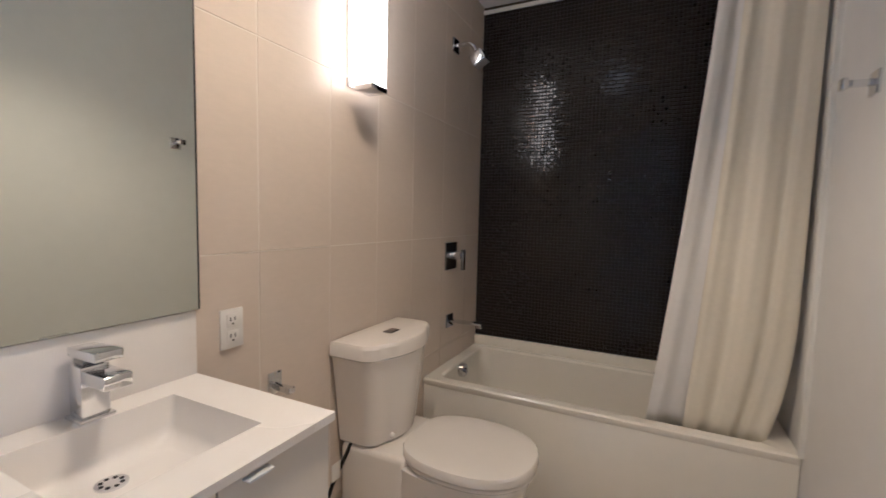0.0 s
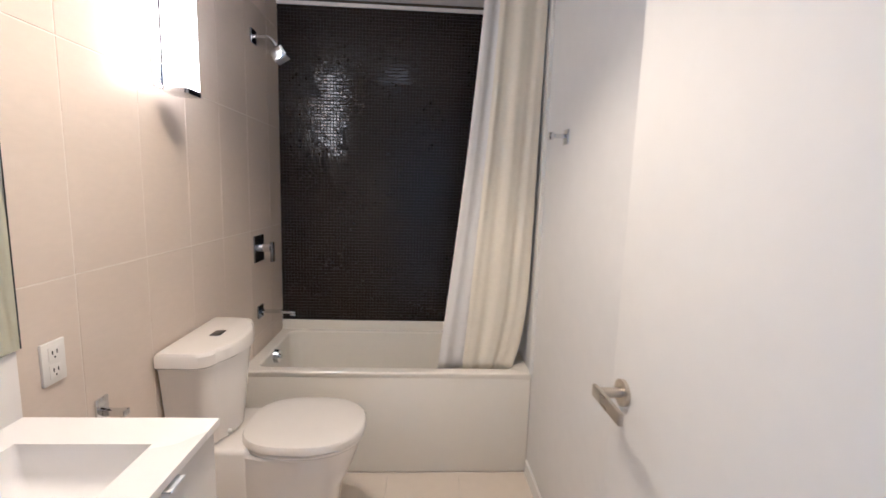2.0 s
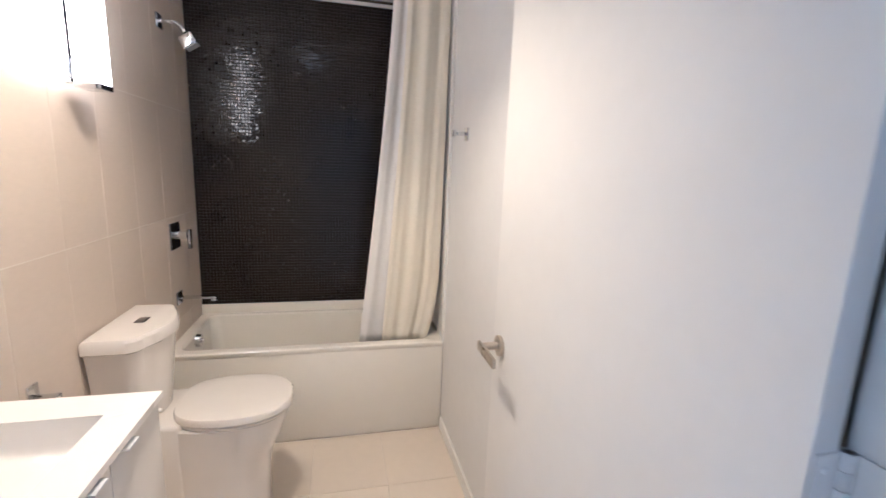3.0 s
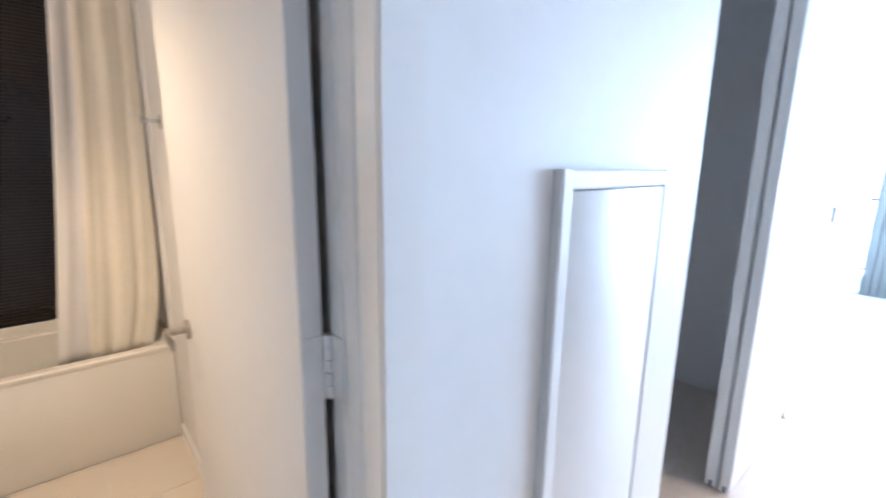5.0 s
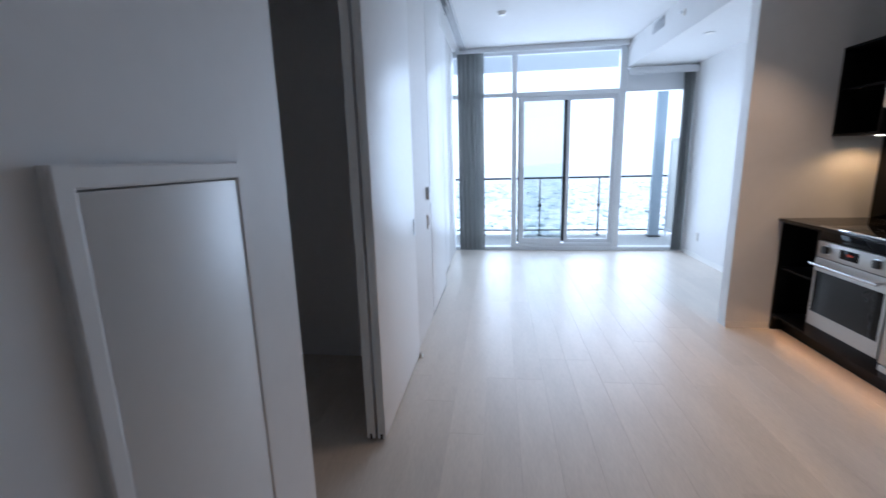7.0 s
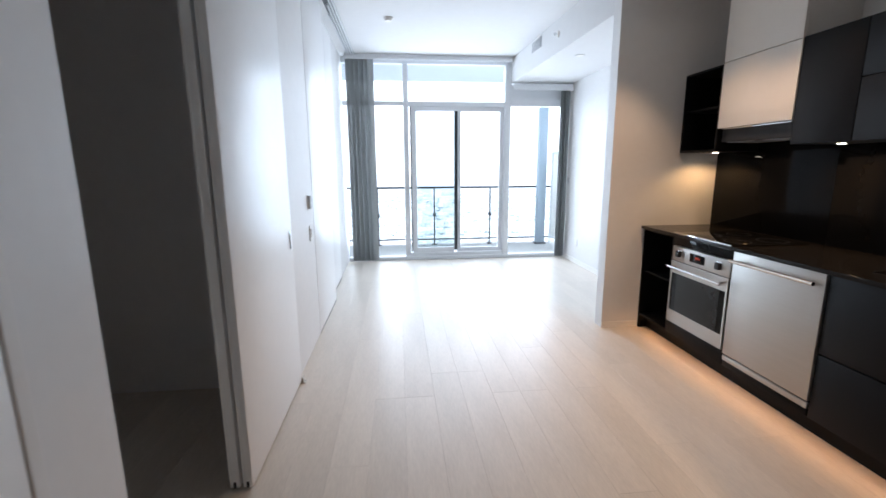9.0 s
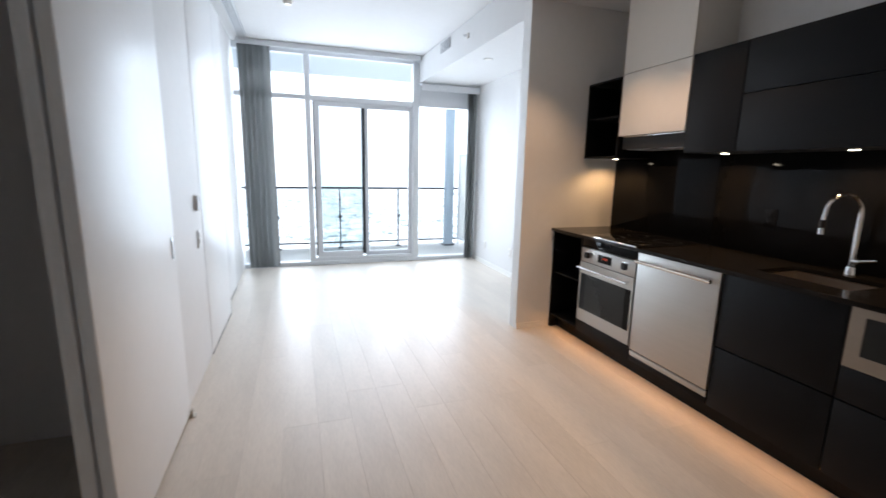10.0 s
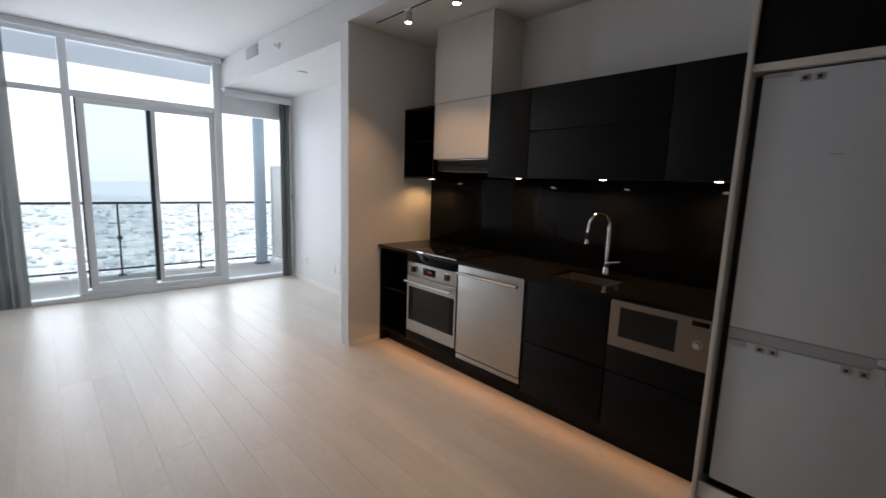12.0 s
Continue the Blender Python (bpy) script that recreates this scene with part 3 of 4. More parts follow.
def microwave():
    y0, y1, z0, z1 = -0.983, -0.494, 0.618, 0.872
    o = thing("microwave", (2.95, -0.75, z0), "stainless steel built-in microwave with a dark window", "microwave")
    part("body", bx(KF + 0.02, y0 + 0.01, z0 + 0.005, 3.15, y1 - 0.01, z1 - 0.005), BLACKIN, o)
    f = part("front_frame", boxes((KF - 0.008, y0, z0, KF + 0.02, -0.832, z1), (KF - 0.008, -0.546, z0, KF + 0.02, y1, z1), (KF - 0.008, -0.832, z0, KF + 0.02, -0.546, 0.676), (KF - 0.008, -0.832, 0.838, KF + 0.02, -0.546, z1)), STEELWARM, o, smooth=False)
    part("window_glass", bx(KF - 0.006, -0.832, 0.676, KF + 0.01, -0.546, 0.838), OVENGLASS, f)
    part("display", bx(KF - 0.0105, -0.970, 0.832, KF - 0.0075, -0.895, 0.856, 0.001), BLACKGLASS, f)
    part("dial", cyl((KF - 0.008, -0.928, 0.742), (KF - 0.03, -0.928, 0.742), 0.018, 0.014, seg=28), CHROME, f)
    part("dial_ring", cyl((KF - 0.008, -0.928, 0.742), (KF - 0.011, -0.928, 0.742), 0.023, seg=28), STEEL, f)


STEELWARM = material("warm_stainless_steel", (0.25, 0.215, 0.18), 0.33, 0.85, vary=0.05, scale=8, bump=0.03, bump_scale=150, stretch=(1, 0.3, 12))
microwave()
kick = thing("toe_kick", (2.83, 0.35, 0), "black recessed toe kick under the base cabinets", "plinth")
part("kick_board", bx(2.815, -0.984, 0, 2.83, 1.695, TOE, 0.001), BLACKLAM, kick)
part("end_block", bx(KF + 0.006, 1.672, 0, 2.815, 1.695, TOE, 0.002), BLACKLAM, kick)


def ring_slab(outer, hole, z0, z1):
    """A slab with a rectangular cut-out."""
    def four(r, z):
        return [(r[0], r[1], z), (r[2], r[1], z), (r[2], r[3], z), (r[0], r[3], z)]
    return loft([four(outer, z0), four(outer, z1), four(hole, z1), four(hole, z0), four(outer, z0)], cap=False)


ct = thing("countertop", (3.03, 0.35, 0.876), "thin black quartz countertop with undermount sink cut-out", "countertop")
SX0, SX1, SY0, SY1 = 2.88, 3.19, -0.40, 0.02
part("slab", ring_slab((2.717, -0.984, KB, 1.698), (SX0, SY0, SX1, SY1), 0.876, 0.897), STONE, ct, smooth=False)
part("front_edge", bx(2.712, -0.984, 0.8745, 2.717, 1.698, 0.8975, 0.001), STONE, ct)
SINKSTEEL = material("dull_sink_steel", (0.20, 0.17, 0.145), 0.4, 0.8, vary=0.05, scale=8)
sk = thing("sink", (3.0, -0.2, 0.72), "stainless steel undermount kitchen sink", "sink")


def rrect(x0, y0, x1, y1, r, z, n=6):
    pts = []
    for cx, cy, a0 in ((x1 - r, y1 - r, 0), (x0 + r, y1 - r, 90), (x0 + r, y0 + r, 180), (x1 - r, y0 + r, 270)):
        for k in range(n + 1):
            a = radians(a0 + 90 * k / n)
            pts.append((cx + r * math.cos(a), cy + r * math.sin(a), z))
    return pts


part("bowl", loft([rrect(SX0 - 0.01, SY0 - 0.01, SX1 + 0.01, SY1 + 0.01, 0.02, 0.8745), rrect(SX0 + 0.002, SY0 + 0.002, SX1 - 0.002, SY1 - 0.002, 0.02, 0.871),
                   rrect(SX0 + 0.004, SY0 + 0.004, SX1 - 0.004, SY1 - 0.004, 0.025, 0.74), rrect(SX0 + 0.03, SY0 + 0.03, SX1 - 0.03, SY1 - 0.03, 0.03, 0.715)], cap=False), SINKSTEEL, sk)
sb = bmesh.new()
sb.faces.new([sb.verts.new(p) for p in rrect(SX0 + 0.03, SY0 + 0.03, SX1 - 0.03, SY1 - 0.03, 0.03, 0.715)])
part("bowl_base", sb, SINKSTEEL, sk)
part("drain", cyl((3.02, -0.2, 0.7155), (3.02, -0.2, 0.719), 0.04, seg=28), CHROME, sk)


def kitchen_tap():
    x, y = 3.268, -0.185
    o = thing("kitchen_faucet", (x, y, 0.897), "chrome gooseneck kitchen faucet with a black collar", "faucet")
    part("base", cyl((x, y, 0.897), (x, y, 0.935), 0.026, 0.022, seg=24), CHROME, o)
    part("column", cyl((x, y, 0.935), (x, y, 1.21), 0.0135, seg=24), CHROME, o)
    dx, dy = -0.94, 0.34
    pts = []
    for k in range(13):
        a = math.pi * k / 12
        u = 0.088 * (1 - math.cos(a))
        pts.append((x + dx * u, y + dy * u, 1.21 + 0.088 * math.sin(a)))
    pts.append((x + dx * 0.182, y + dy * 0.182, 1.17))
    part("spout", tube(pts, 0.0108), CHROME, o)
    tx, ty = x + dx * 0.183, y + dy * 0.183
    part("collar", cyl((tx, ty, 1.172), (tx, ty, 1.13), 0.013), RUBBER, o, "black rubber collar")
    part("nozzle", cyl((tx, ty, 1.13), (tx, ty, 1.10), 0.0135, 0.0145), CHROME, o)
    part("lever", cyl((x, y - 0.015, 0.965), (x, y - 0.095, 0.985), 0.009, 0.007), CHROME, o)
    part("lever_hub", cyl((x, y, 0.965), (x, y - 0.03, 0.965), 0.017), CHROME, o)


kitchen_tap()
hob = thing("cooktop", (3.0, 0.97, 0.897), "black glass cooktop with a steel front trim", "cooktop")
part("glass_top", bx(2.735, 0.695, 0.897, 3.25, 1.27, 0.903, 0.002), BLACKGLASS, hob)
part("front_trim", bx(2.716, 0.695, 0.895, 2.735, 1.27, 0.907, 0.002), CHROME, hob)
for x, y, r in ((2.87, 0.83, 0.075), (2.87, 1.12, 0.09), (3.12, 0.83, 0.09), (3.12, 1.12, 0.075)):
    bmr = bmesh.new()
    loft([[(x + q * math.cos(a), y + q * math.sin(a), 0.9035) for a in [2 * math.pi * k / 40 for k in range(40)]] for q in (r, r - 0.003)], bm=bmr, cap=False)
    part("zone_ring", bmr, DARKALU, hob)

bs = thing("backsplash", (KB, 0.35, 0.897), "black back-painted glass backsplash in two sheets", "backsplash")
part("glass_sheet", bx(KB - 0.008, 0.672, 0.8975, KB - 0.001, 1.698, 1.655, 0.001), BLACKGLASS, bs)
part("glass_sheet", bx(KB - 0.008, -0.984, 0.8975, KB - 0.001, 0.669, 1.516, 0.001), BLACKGLASS, bs)
outlet("black_outlet", "black double outlet on the glass backsplash", (KB - 0.008, 0.29, 1.13), (-1, 0, 0), BLACKGLASS, RUBBER)

UF = 2.99
open_unit("open_wall_cabinet", 1.284, 1.695, 1.497, 2.102, UF, "black open wall cabinet with one shelf", 1.81)


def wall_cabinet(y0, y1, z0, z1, label, rows):
    u = thing("wall_cabinet", (3.16, (y0 + y1) / 2, z0), label, "cabinet", "charcoal wall cabinets")
    part("carcass", bx(UF + 0.02, y0 + 0.001, z0, KB - 0.001, y1 - 0.001, z1), BLACKIN, u)
    for a, b in rows:
        part("door", bx(UF, y0 + 0.0015, a + 0.0015, UF + 0.019, y1 - 0.0015, b - 0.0015, 0.0015), BLACKLAM, u)
    return u


wall_cabinet(0.312, 0.668, 1.516, 2.114, "charcoal handleless wall cabinet with a single door", [(1.514, 2.114)])
wall_cabinet(-0.60, 0.31, 1.516, 2.114, "charcoal wall cabinet with two stacked lift-up fronts", [(1.514, 1.826), (1.830, 2.114)])
wall_cabinet(-0.984, -0.602, 1.516, 2.114, "charcoal handleless wall cabinet with a single door", [(1.514, 2.114)])
hd = thing("hood_cover", (3.16, 0.98, 1.655), "cream white cooker hood cabinet rising to the ceiling", "cooker hood")
part("lower_door", bx(UF - 0.004, 0.672, 1.658, UF + 0.016, 1.281, 2.106, 0.0015), WHITELAM, hd)
part("upper_panel", bx(UF - 0.004, 0.672, 2.110, UF + 0.016, 1.281, 2.705, 0.0015), WHITELAM, hd)
part("side_panel", bx(UF + 0.017, 0.672, 2.108, KB - 0.001, 0.69, 2.705, 0.001), WHITELAM, hd)
part("side_panel", bx(UF + 0.017, 1.263, 1.665, KB - 0.001, 1.281, 2.705, 0.001), WHITELAM, hd)
part("base_plate", bx(UF + 0.017, 0.672, 1.657, KB - 0.001, 1.263, 1.665), BLACKIN, hd)
hi = thing("hood_insert", (3.16, 0.98, 1.6), "slim black extractor below the hood cabinet", "extractor")
part("shell", bx(UF + 0.03, 0.69, 1.56, KB - 0.01, 1.27, 1.656, 0.004), BLACKIN, hi)
part("front_trim", bx(UF + 0.015, 0.69, 1.647, UF + 0.03, 1.27, 1.656, 0.002), CHROME, hi)
for y in (0.83, 1.13):
    part("filter", bx(UF + 0.06, y - 0.12, 1.556, KB - 0.05, y + 0.12, 1.56), GREYPLASTIC, hi)


def puck(y, z, x=3.13, group="under-cabinet lights"):
    o = thing("cabinet_light", (x, y, z), "round recessed under-cabinet spotlight, switched on", "spotlight", group)
    part("bezel", cyl((x, y, z), (x, y, z - 0.004), 0.027, seg=28), CHROME, o)
    part("lens", cyl((x, y, z - 0.004), (x, y, z - 0.006), 0.020, seg=28), WARMGLOW, o, "glowing lens")
    lamp("puck_lamp", "SPOT", look((x, y, z - 0.012), (x, y, 0)), PUCK_W, (1.0, 0.58, 0.23), radius=0.025, angle=150)


WARMGLOW = glowing("warm_spot_lens", (1.0, 0.86, 0.62), 12)
PUCK_W = 3.4
for x, y, z in ((3.16, 1.50, 1.497), (3.15, 0.50, 1.516), (3.15, -0.17, 1.516), (3.15, -0.82, 1.516)):
    puck(y, z, x)
tl = thing("toe_kick_light", (2.83, 0.35, TOE), "warm light strip under the base cabinets", "light strip")
part("channel", bx(2.775, -0.98, TOE - 0.006, 2.79, 1.66, TOE - 0.001), ALU, tl)
part("diffuser", bx(2.777, -0.98, TOE - 0.008, 2.788, 1.66, TOE - 0.006), glowing("warm_strip", (1.0, 0.55, 0.22), 1.5), tl)
lamp("toe_kick_lamp", "AREA", look((2.782, 0.34, TOE - 0.012), (2.50, 0.34, 0)), 0.5, (1.0, 0.46, 0.15), size=2.6, size_y=0.01)


def track_head(y):
    x = 2.56
    h = thing("track_spotlight", (x, y, 2.69), "small grey cylindrical ceiling track spotlight, lit", "spotlight", "track spotlights")
    part("adapter", bx(x - 0.013, y - 0.03, 2.68, x + 0.013, y + 0.03, 2.69, 0.002), PLASTIC, h)
    part("stem", cyl((x, y, 2.682), (x, y, 2.665), 0.006), PLASTIC, h)
    b = part("housing", cyl((x, y, 2.668), (x, y, 2.60), 0.026, 0.029, seg=28), GREYPLASTIC, h)
    part("lens", cyl((x, y, 2.6005), (x, y, 2.597), 0.024, seg=28), WARMGLOW, b, "glowing lens")
    lamp("track_lamp", "SPOT", look((x, y, 2.59), (x - 0.55, y - 0.25, 0)), TRACK_W, (1.0, 0.62, 0.33), radius=0.024, angle=108)


TRACK_W = 21.0
tk = thing("lighting_track", (2.56, 0.4, 2.71), "slim black ceiling lighting track over the kitchen", "lighting track")
part("profile", bx(2.547, -0.9, 2.69, 2.573, 1.52, 2.709, 0.002), GREYPLASTIC, tk)
part("slot", bx(2.553, -0.9, 2.688, 2.567, 1.52, 2.690), RUBBER, tk)
for y in (1.12, 0.62):
    track_head(y)

# tall cupboard with the bare fridge doors
tall = thing("tall_cabinet", (3.0, -1.34, 0), "white-edged tall cupboard around the built-in fridge", "cabinet")
part("side_panel", bx(2.70, -1.005, 0, KB, -0.985, 2.705, 0.002), WHITELAM, tall)
part("side_panel", bx(2.70, -1.69, 0, KB, -1.655, 2.705, 0.002), WHITELAM, tall)
part("cross_rail", bx(2.712, -1.655, 1.955, KB, -1.005, 1.985, 0.002), WHITELAM, tall)
part("top_door", bx(2.722, -1.653, 1.99, 2.742, -1.007, 2.70, 0.002), BLACKLAM, tall, "charcoal top door")
part("plinth_panel", bx(2.712, -1.653, 0.01, 2.73, -1.007, 0.088, 0.002), WHITELAM, tall)
part("back_panel", bx(3.30, -1.655, 0.09, 3.335, -1.005, 1.95), BLACKIN, tall)


def fridge():
    o = thing("fridge", (3.0, -1.34, 0.095), "built-in fridge freezer without its cabinet fronts", "fridge")
    part("carcass", bx(2.80, -1.64, 0.10, 3.29, -1.015, 1.94), RUBBER, o)
    u = part("upper_door", bx(2.735, -1.635, 0.866, 2.785, -1.042, 1.945, 0.006), FRIDGEMETAL, o)
    d = part("lower_door", bx(2.735, -1.635, 0.118, 2.785, -1.042, 0.814, 0.006), FRIDGEMETAL, o)
    part("gasket", bx(2.785, -1.645, 0.10, 2.80, -1.008, 1.945), RUBBER, o)
    part("rail_strip", bx(2.737, -1.635, 0.816, 2.78, -1.042, 0.864, 0.003), GREYPLASTIC, o)
    part("rail_notch", bx(2.7315, -1.115, 0.788, 2.735, -1.044, 0.813), GREYPLASTIC, d)
    part("label_strip", bx(2.731, -1.135, 1.925, 2.735, -1.05, 1.94), GREYPLASTIC, u)
    for dd, z, ys in ((u, 1.912, (-1.18, -1.225)), (d, 0.794, (-1.165, -1.21, -1.44, -1.49))):
        for k, y in enumerate(ys):
            b = part("bracket", bx(2.7305, y - 0.016, z - 0.014, 2.735, y + 0.016, z + 0.014, 0.001), STEEL, dd)
            part("screw_slot", bx(2.7295, y - 0.007, z - 0.006, 2.7305, y + 0.007, z + 0.006), RUBBER, b)
    part("hinge", boxes((2.72, -1.60, 0.846, 2.737, -1.52, 0.872), (2.715, -1.59, 0.776, 2.735, -1.545, 0.836), (2.712, -1.61, 0.821, 2.73, -1.51, 0.836)), CHROME, o, smooth=False)
    part("badge_mark", bx(2.7335, -1.33, 1.615, 2.735, -1.29, 1.620), GREYPLASTIC, u)


fridge()

# ---- hall: bathroom doorway and service panel ----
dj = thing("door_frame", (-0.10, -2.2, 0), "white painted bathroom door frame and casing", "door frame", kind="structure")
JAMB = ((-0.155, -1.774), (-0.122, -1.774), (-0.119, -1.770), (-0.092, -1.767), (-0.089, -1.763), (-0.05, -1.757), (-0.05, -1.74), (-0.155, -1.74))
part("jamb", loft([[(x, y, z) for x, y in JAMB] for z in (0.0, 2.06)]), TRIM, dj, smooth=False)
part("jamb", boxes((-0.16, -2.62, 0, -0.04, -2.61, 2.06), (-0.115, -2.61, 0, -0.075, -2.60, 2.05)), TRIM, dj, smooth=False)
part("head_jamb", bx(-0.155, -2.61, 2.05, -0.05, -1.79, 2.06), TRIM, dj)
part("casing", boxes((-0.05, -1.755, 0, -0.042, -1.688, 2.135)), SATIN, dj, smooth=False)
part("casing", boxes((-0.05, -2.70, 0, -0.036, -2.625, 2.135)), SATIN, dj, smooth=False)
part("head_casing", bx(-0.05, -2.625, 2.065, -0.038, -1.755, 2.135), SATIN, dj)


def bath_door():
    o = thing("door_1", (-0.15, -1.80, 0.01), "white painted bathroom door standing open", "door", kind="structure")
    leaf = part("leaf", bx(-0.975, -1.822, 0.01, -0.153, -1.788, 2.045, 0.002), SATIN, o)
    part("rosette", cyl((-0.921, -1.822, 0.957), (-0.921, -1.830, 0.957), 0.028, seg=32), NICKEL, leaf, "brushed nickel rosette")
    part("neck", cyl((-0.921, -1.830, 0.957), (-0.921, -1.878, 0.957), 0.0105), NICKEL, leaf)
    part("lever", bx(-0.937, -1.884, 0.944, -0.812, -1.874, 0.970, 0.003), NICKEL, leaf, "brushed nickel lever")
    for z in (0.22, 1.125, 1.80):
        h = part("hinge", cyl((-0.1495, -1.7808, z - 0.05), (-0.1495, -1.7808, z + 0.05), 0.0045), SATIN, o)
        for dz in (-0.038, -0.018, 0.002, 0.022, 0.041):
            part("knuckle", cyl((-0.1495, -1.7808, z + dz - 0.009), (-0.1495, -1.7808, z + dz + 0.009), 0.0068), SATIN, h)
        part("hinge_leaf", bx(-0.153, -1.818, z - 0.05, -0.1505, -1.786, z + 0.05, 0.001), SATIN, h)
        part("jamb_leaf", bx(-0.150, -1.7775, z - 0.05, -0.118, -1.774, z + 0.05), SATIN, h)
        for dz in (-0.033, 0.0, 0.033):
            part("screw", cyl((-0.1505, -1.804, z + dz), (-0.1495, -1.804, z + dz), 0.0035), SATIN, h)


bath_door()


def service_panel():
    o = thing("service_panel", (-0.045, -1.16, 0.42), "white painted service panel door in a flat frame", "access panel")
    y0, y1, z0, z1 = -1.392, -0.928, 0.40, 1.413

    def moulding(length, m):
        """One side of the frame: a flat face, eased outside and chamfered towards the door."""
        prof = ((0.0, 0.0), (0.017, 0.0), (0.020, 0.004), (0.020, 0.032), (0.018, 0.036), (0.0, 0.036))
        return [[m(d, w, e) for d, w in prof] for e in (0.0, length)]
    for rings in (moulding(z1 - z0, lambda d, w, e: (-0.05 + d, y0 + w, z0 + e)), moulding(z1 - z0, lambda d, w, e: (-0.05 + d, y1 - w, z0 + e)),
                  moulding(y1 - y0 - 0.05, lambda d, w, e: (-0.0502 + d, y0 + 0.025 + e, z1 - w)), moulding(y1 - y0 - 0.05, lambda d, w, e: (-0.0502 + d, y0 + 0.025 + e, z0 + w))):
        part("frame_side", loft(rings), SATIN, o, smooth=False)
    d = part("panel_door", bx(-0.046, y0 + 0.0375, z0 + 0.0375, -0.0325, y1 - 0.0385, z1 - 0.0395, 0.0015), GLOSS, o)
    part("gap", bx(-0.0495, y0 + 0.0355, z0 + 0.0355, -0.0462, y1 - 0.036, z1 - 0.036), EDGE, o)
    part("latch", cyl((-0.0325, y1 - 0.06, 0.475), (-0.0285, y1 - 0.06, 0.475), 0.006), NICKEL, d)


service_panel()

# ---- bathroom ----
LIGHT_W = 1.95


def sconce():
    x, y0 = -1.517, BS
    o = thing("wall_sconce", (x, y0, 1.92), "tall white acrylic wall light with chrome ends", "wall light")
    part("backplate", bx(x - 0.022, y0, 1.64, x + 0.034, y0 + 0.012, 2.24, 0.002), CHROME, o)
    for z in (1.68, 2.20):
        part("bracket", bx(x - 0.014, y0 + 0.012, z - 0.03, x + 0.014, y0 + 0.036, z + 0.03, 0.002), CHROME, o)
    part("diffuser", bx(x - 0.038, y0 + 0.036, 1.64, x + 0.038, y0 + 0.104, 2.26, 0.003), glowing("white_acrylic_glow", (1.0, 0.765, 0.51), LIGHT_W), o, "glowing white acrylic diffuser")
    part("end_cap", bx(x - 0.040, y0 + 0.034, 1.623, x + 0.040, y0 + 0.106, 1.64, 0.002), CHROME, o)
    part("end_cap", bx(x - 0.040, y0 + 0.034, 2.26, x + 0.040, y0 + 0.106, 2.277, 0.002), CHROME, o)


sconce()
# ceiling light added out of view to brighten the bathroom's level surfaces
dl = thing("added_downlight", (-1.05, -2.50, 2.372), "round bathroom ceiling downlight added out of view, switched on", "ceiling light")
part("trim_ring", cyl((-1.05, -2.50, 2.372), (-1.05, -2.50, 2.366), 0.15, seg=32), PLASTIC, dl)
part("lens", cyl((-1.05, -2.50, 2.366), (-1.05, -2.50, 2.362), 0.13, seg=32), glowing("added_downlight_lens", (1.0, 0.86, 0.70), 0.6), dl)
lamp("added_downlight_lamp", "SPOT", look((-1.05, -2.50, 2.355), (-1.05, -2.50, 0)), 16.0, (1.0, 0.67, 0.35), radius=0.13, angle=121)


def bathtub():
    zt = 0.512
    x0, x1, y0, y1 = BW + 0.002, -2.02, BS + 0.002, BN - 0.002
    o = thing("bathtub", ((x0 + x1) / 2, (y0 + y1) / 2, 0), "white alcove bathtub with a plain apron", "bathtub")
    rings = [rrect(x0, y0, x1 - 0.006, y1, 0.006, zt - 0.03), rrect(x0, y0, x1, y1, 0.008, zt - 0.015), rrect(x0, y0, x1, y1, 0.012, zt - 0.006), rrect(x0 + 0.004, y0 + 0.004, x1 - 0.006, y1 - 0.004, 0.014, zt),
             rrect(x0 + 0.05, y0 + 0.055, x1 - 0.048, y1 - 0.07, 0.05, zt), rrect(x0 + 0.058, y0 + 0.063, x1 - 0.056, y1 - 0.08, 0.05, zt - 0.008),
             rrect(x0 + 0.075, y0 + 0.075, x1 - 0.085, y1 - 0.14, 0.07, zt - 0.25), rrect(x0 + 0.10, y0 + 0.10, x1 - 0.11, y1 - 0.20, 0.09, zt - 0.37), rrect(x0 + 0.14, y0 + 0.15, x1 - 0.15, y1 - 0.25, 0.09, zt - 0.39)]
    bm = loft(rings, cap=False)
    bm.verts.ensure_lookup_table()
    n = len(rings[0])
    bm.faces.new(bm.verts[-n:])
    part("basin", bm, TUB, o)
    part("apron", bx(x1 - 0.05, y0, 0.0, x1 - 0.007, y1, zt - 0.014, 0.008), TUB, o)
    part("tile_flange", bx(x0, y0, zt - 0.004, x0 + 0.02, y1, 0.566, 0.004), TUB, o)
    part("drain", cyl((-2.33, -2.80, zt - 0.3905), (-2.33, -2.80, zt - 0.384), 0.03, seg=24), CHROME, o)
    ovf = part("overflow_cover", cyl((-2.30, y0 + 0.064, zt - 0.04), (-2.30, y0 + 0.088, zt - 0.04), 0.036, 0.032, seg=32), CHROME, o)
    part("overflow_knob", cyl((-2.30, y0 + 0.088, zt - 0.04), (-2.30, y0 + 0.10, zt - 0.04), 0.012, seg=20), CHROME, ovf)


bathtub()
solid("corner_trim", boxes((-2.035, BN - 0.014, 0.512, -2.012, BN, 2.372)), TRIM, "white vertical edge trim beside the bathtub", "trim", kind="structure", smooth=False)
solid("mosaic_trim", boxes((BW, BS, 2.335, BW + 0.012, BN, 2.353)), TRIM, "white trim along the top of the mosaic", "trim", kind="structure", smooth=False)


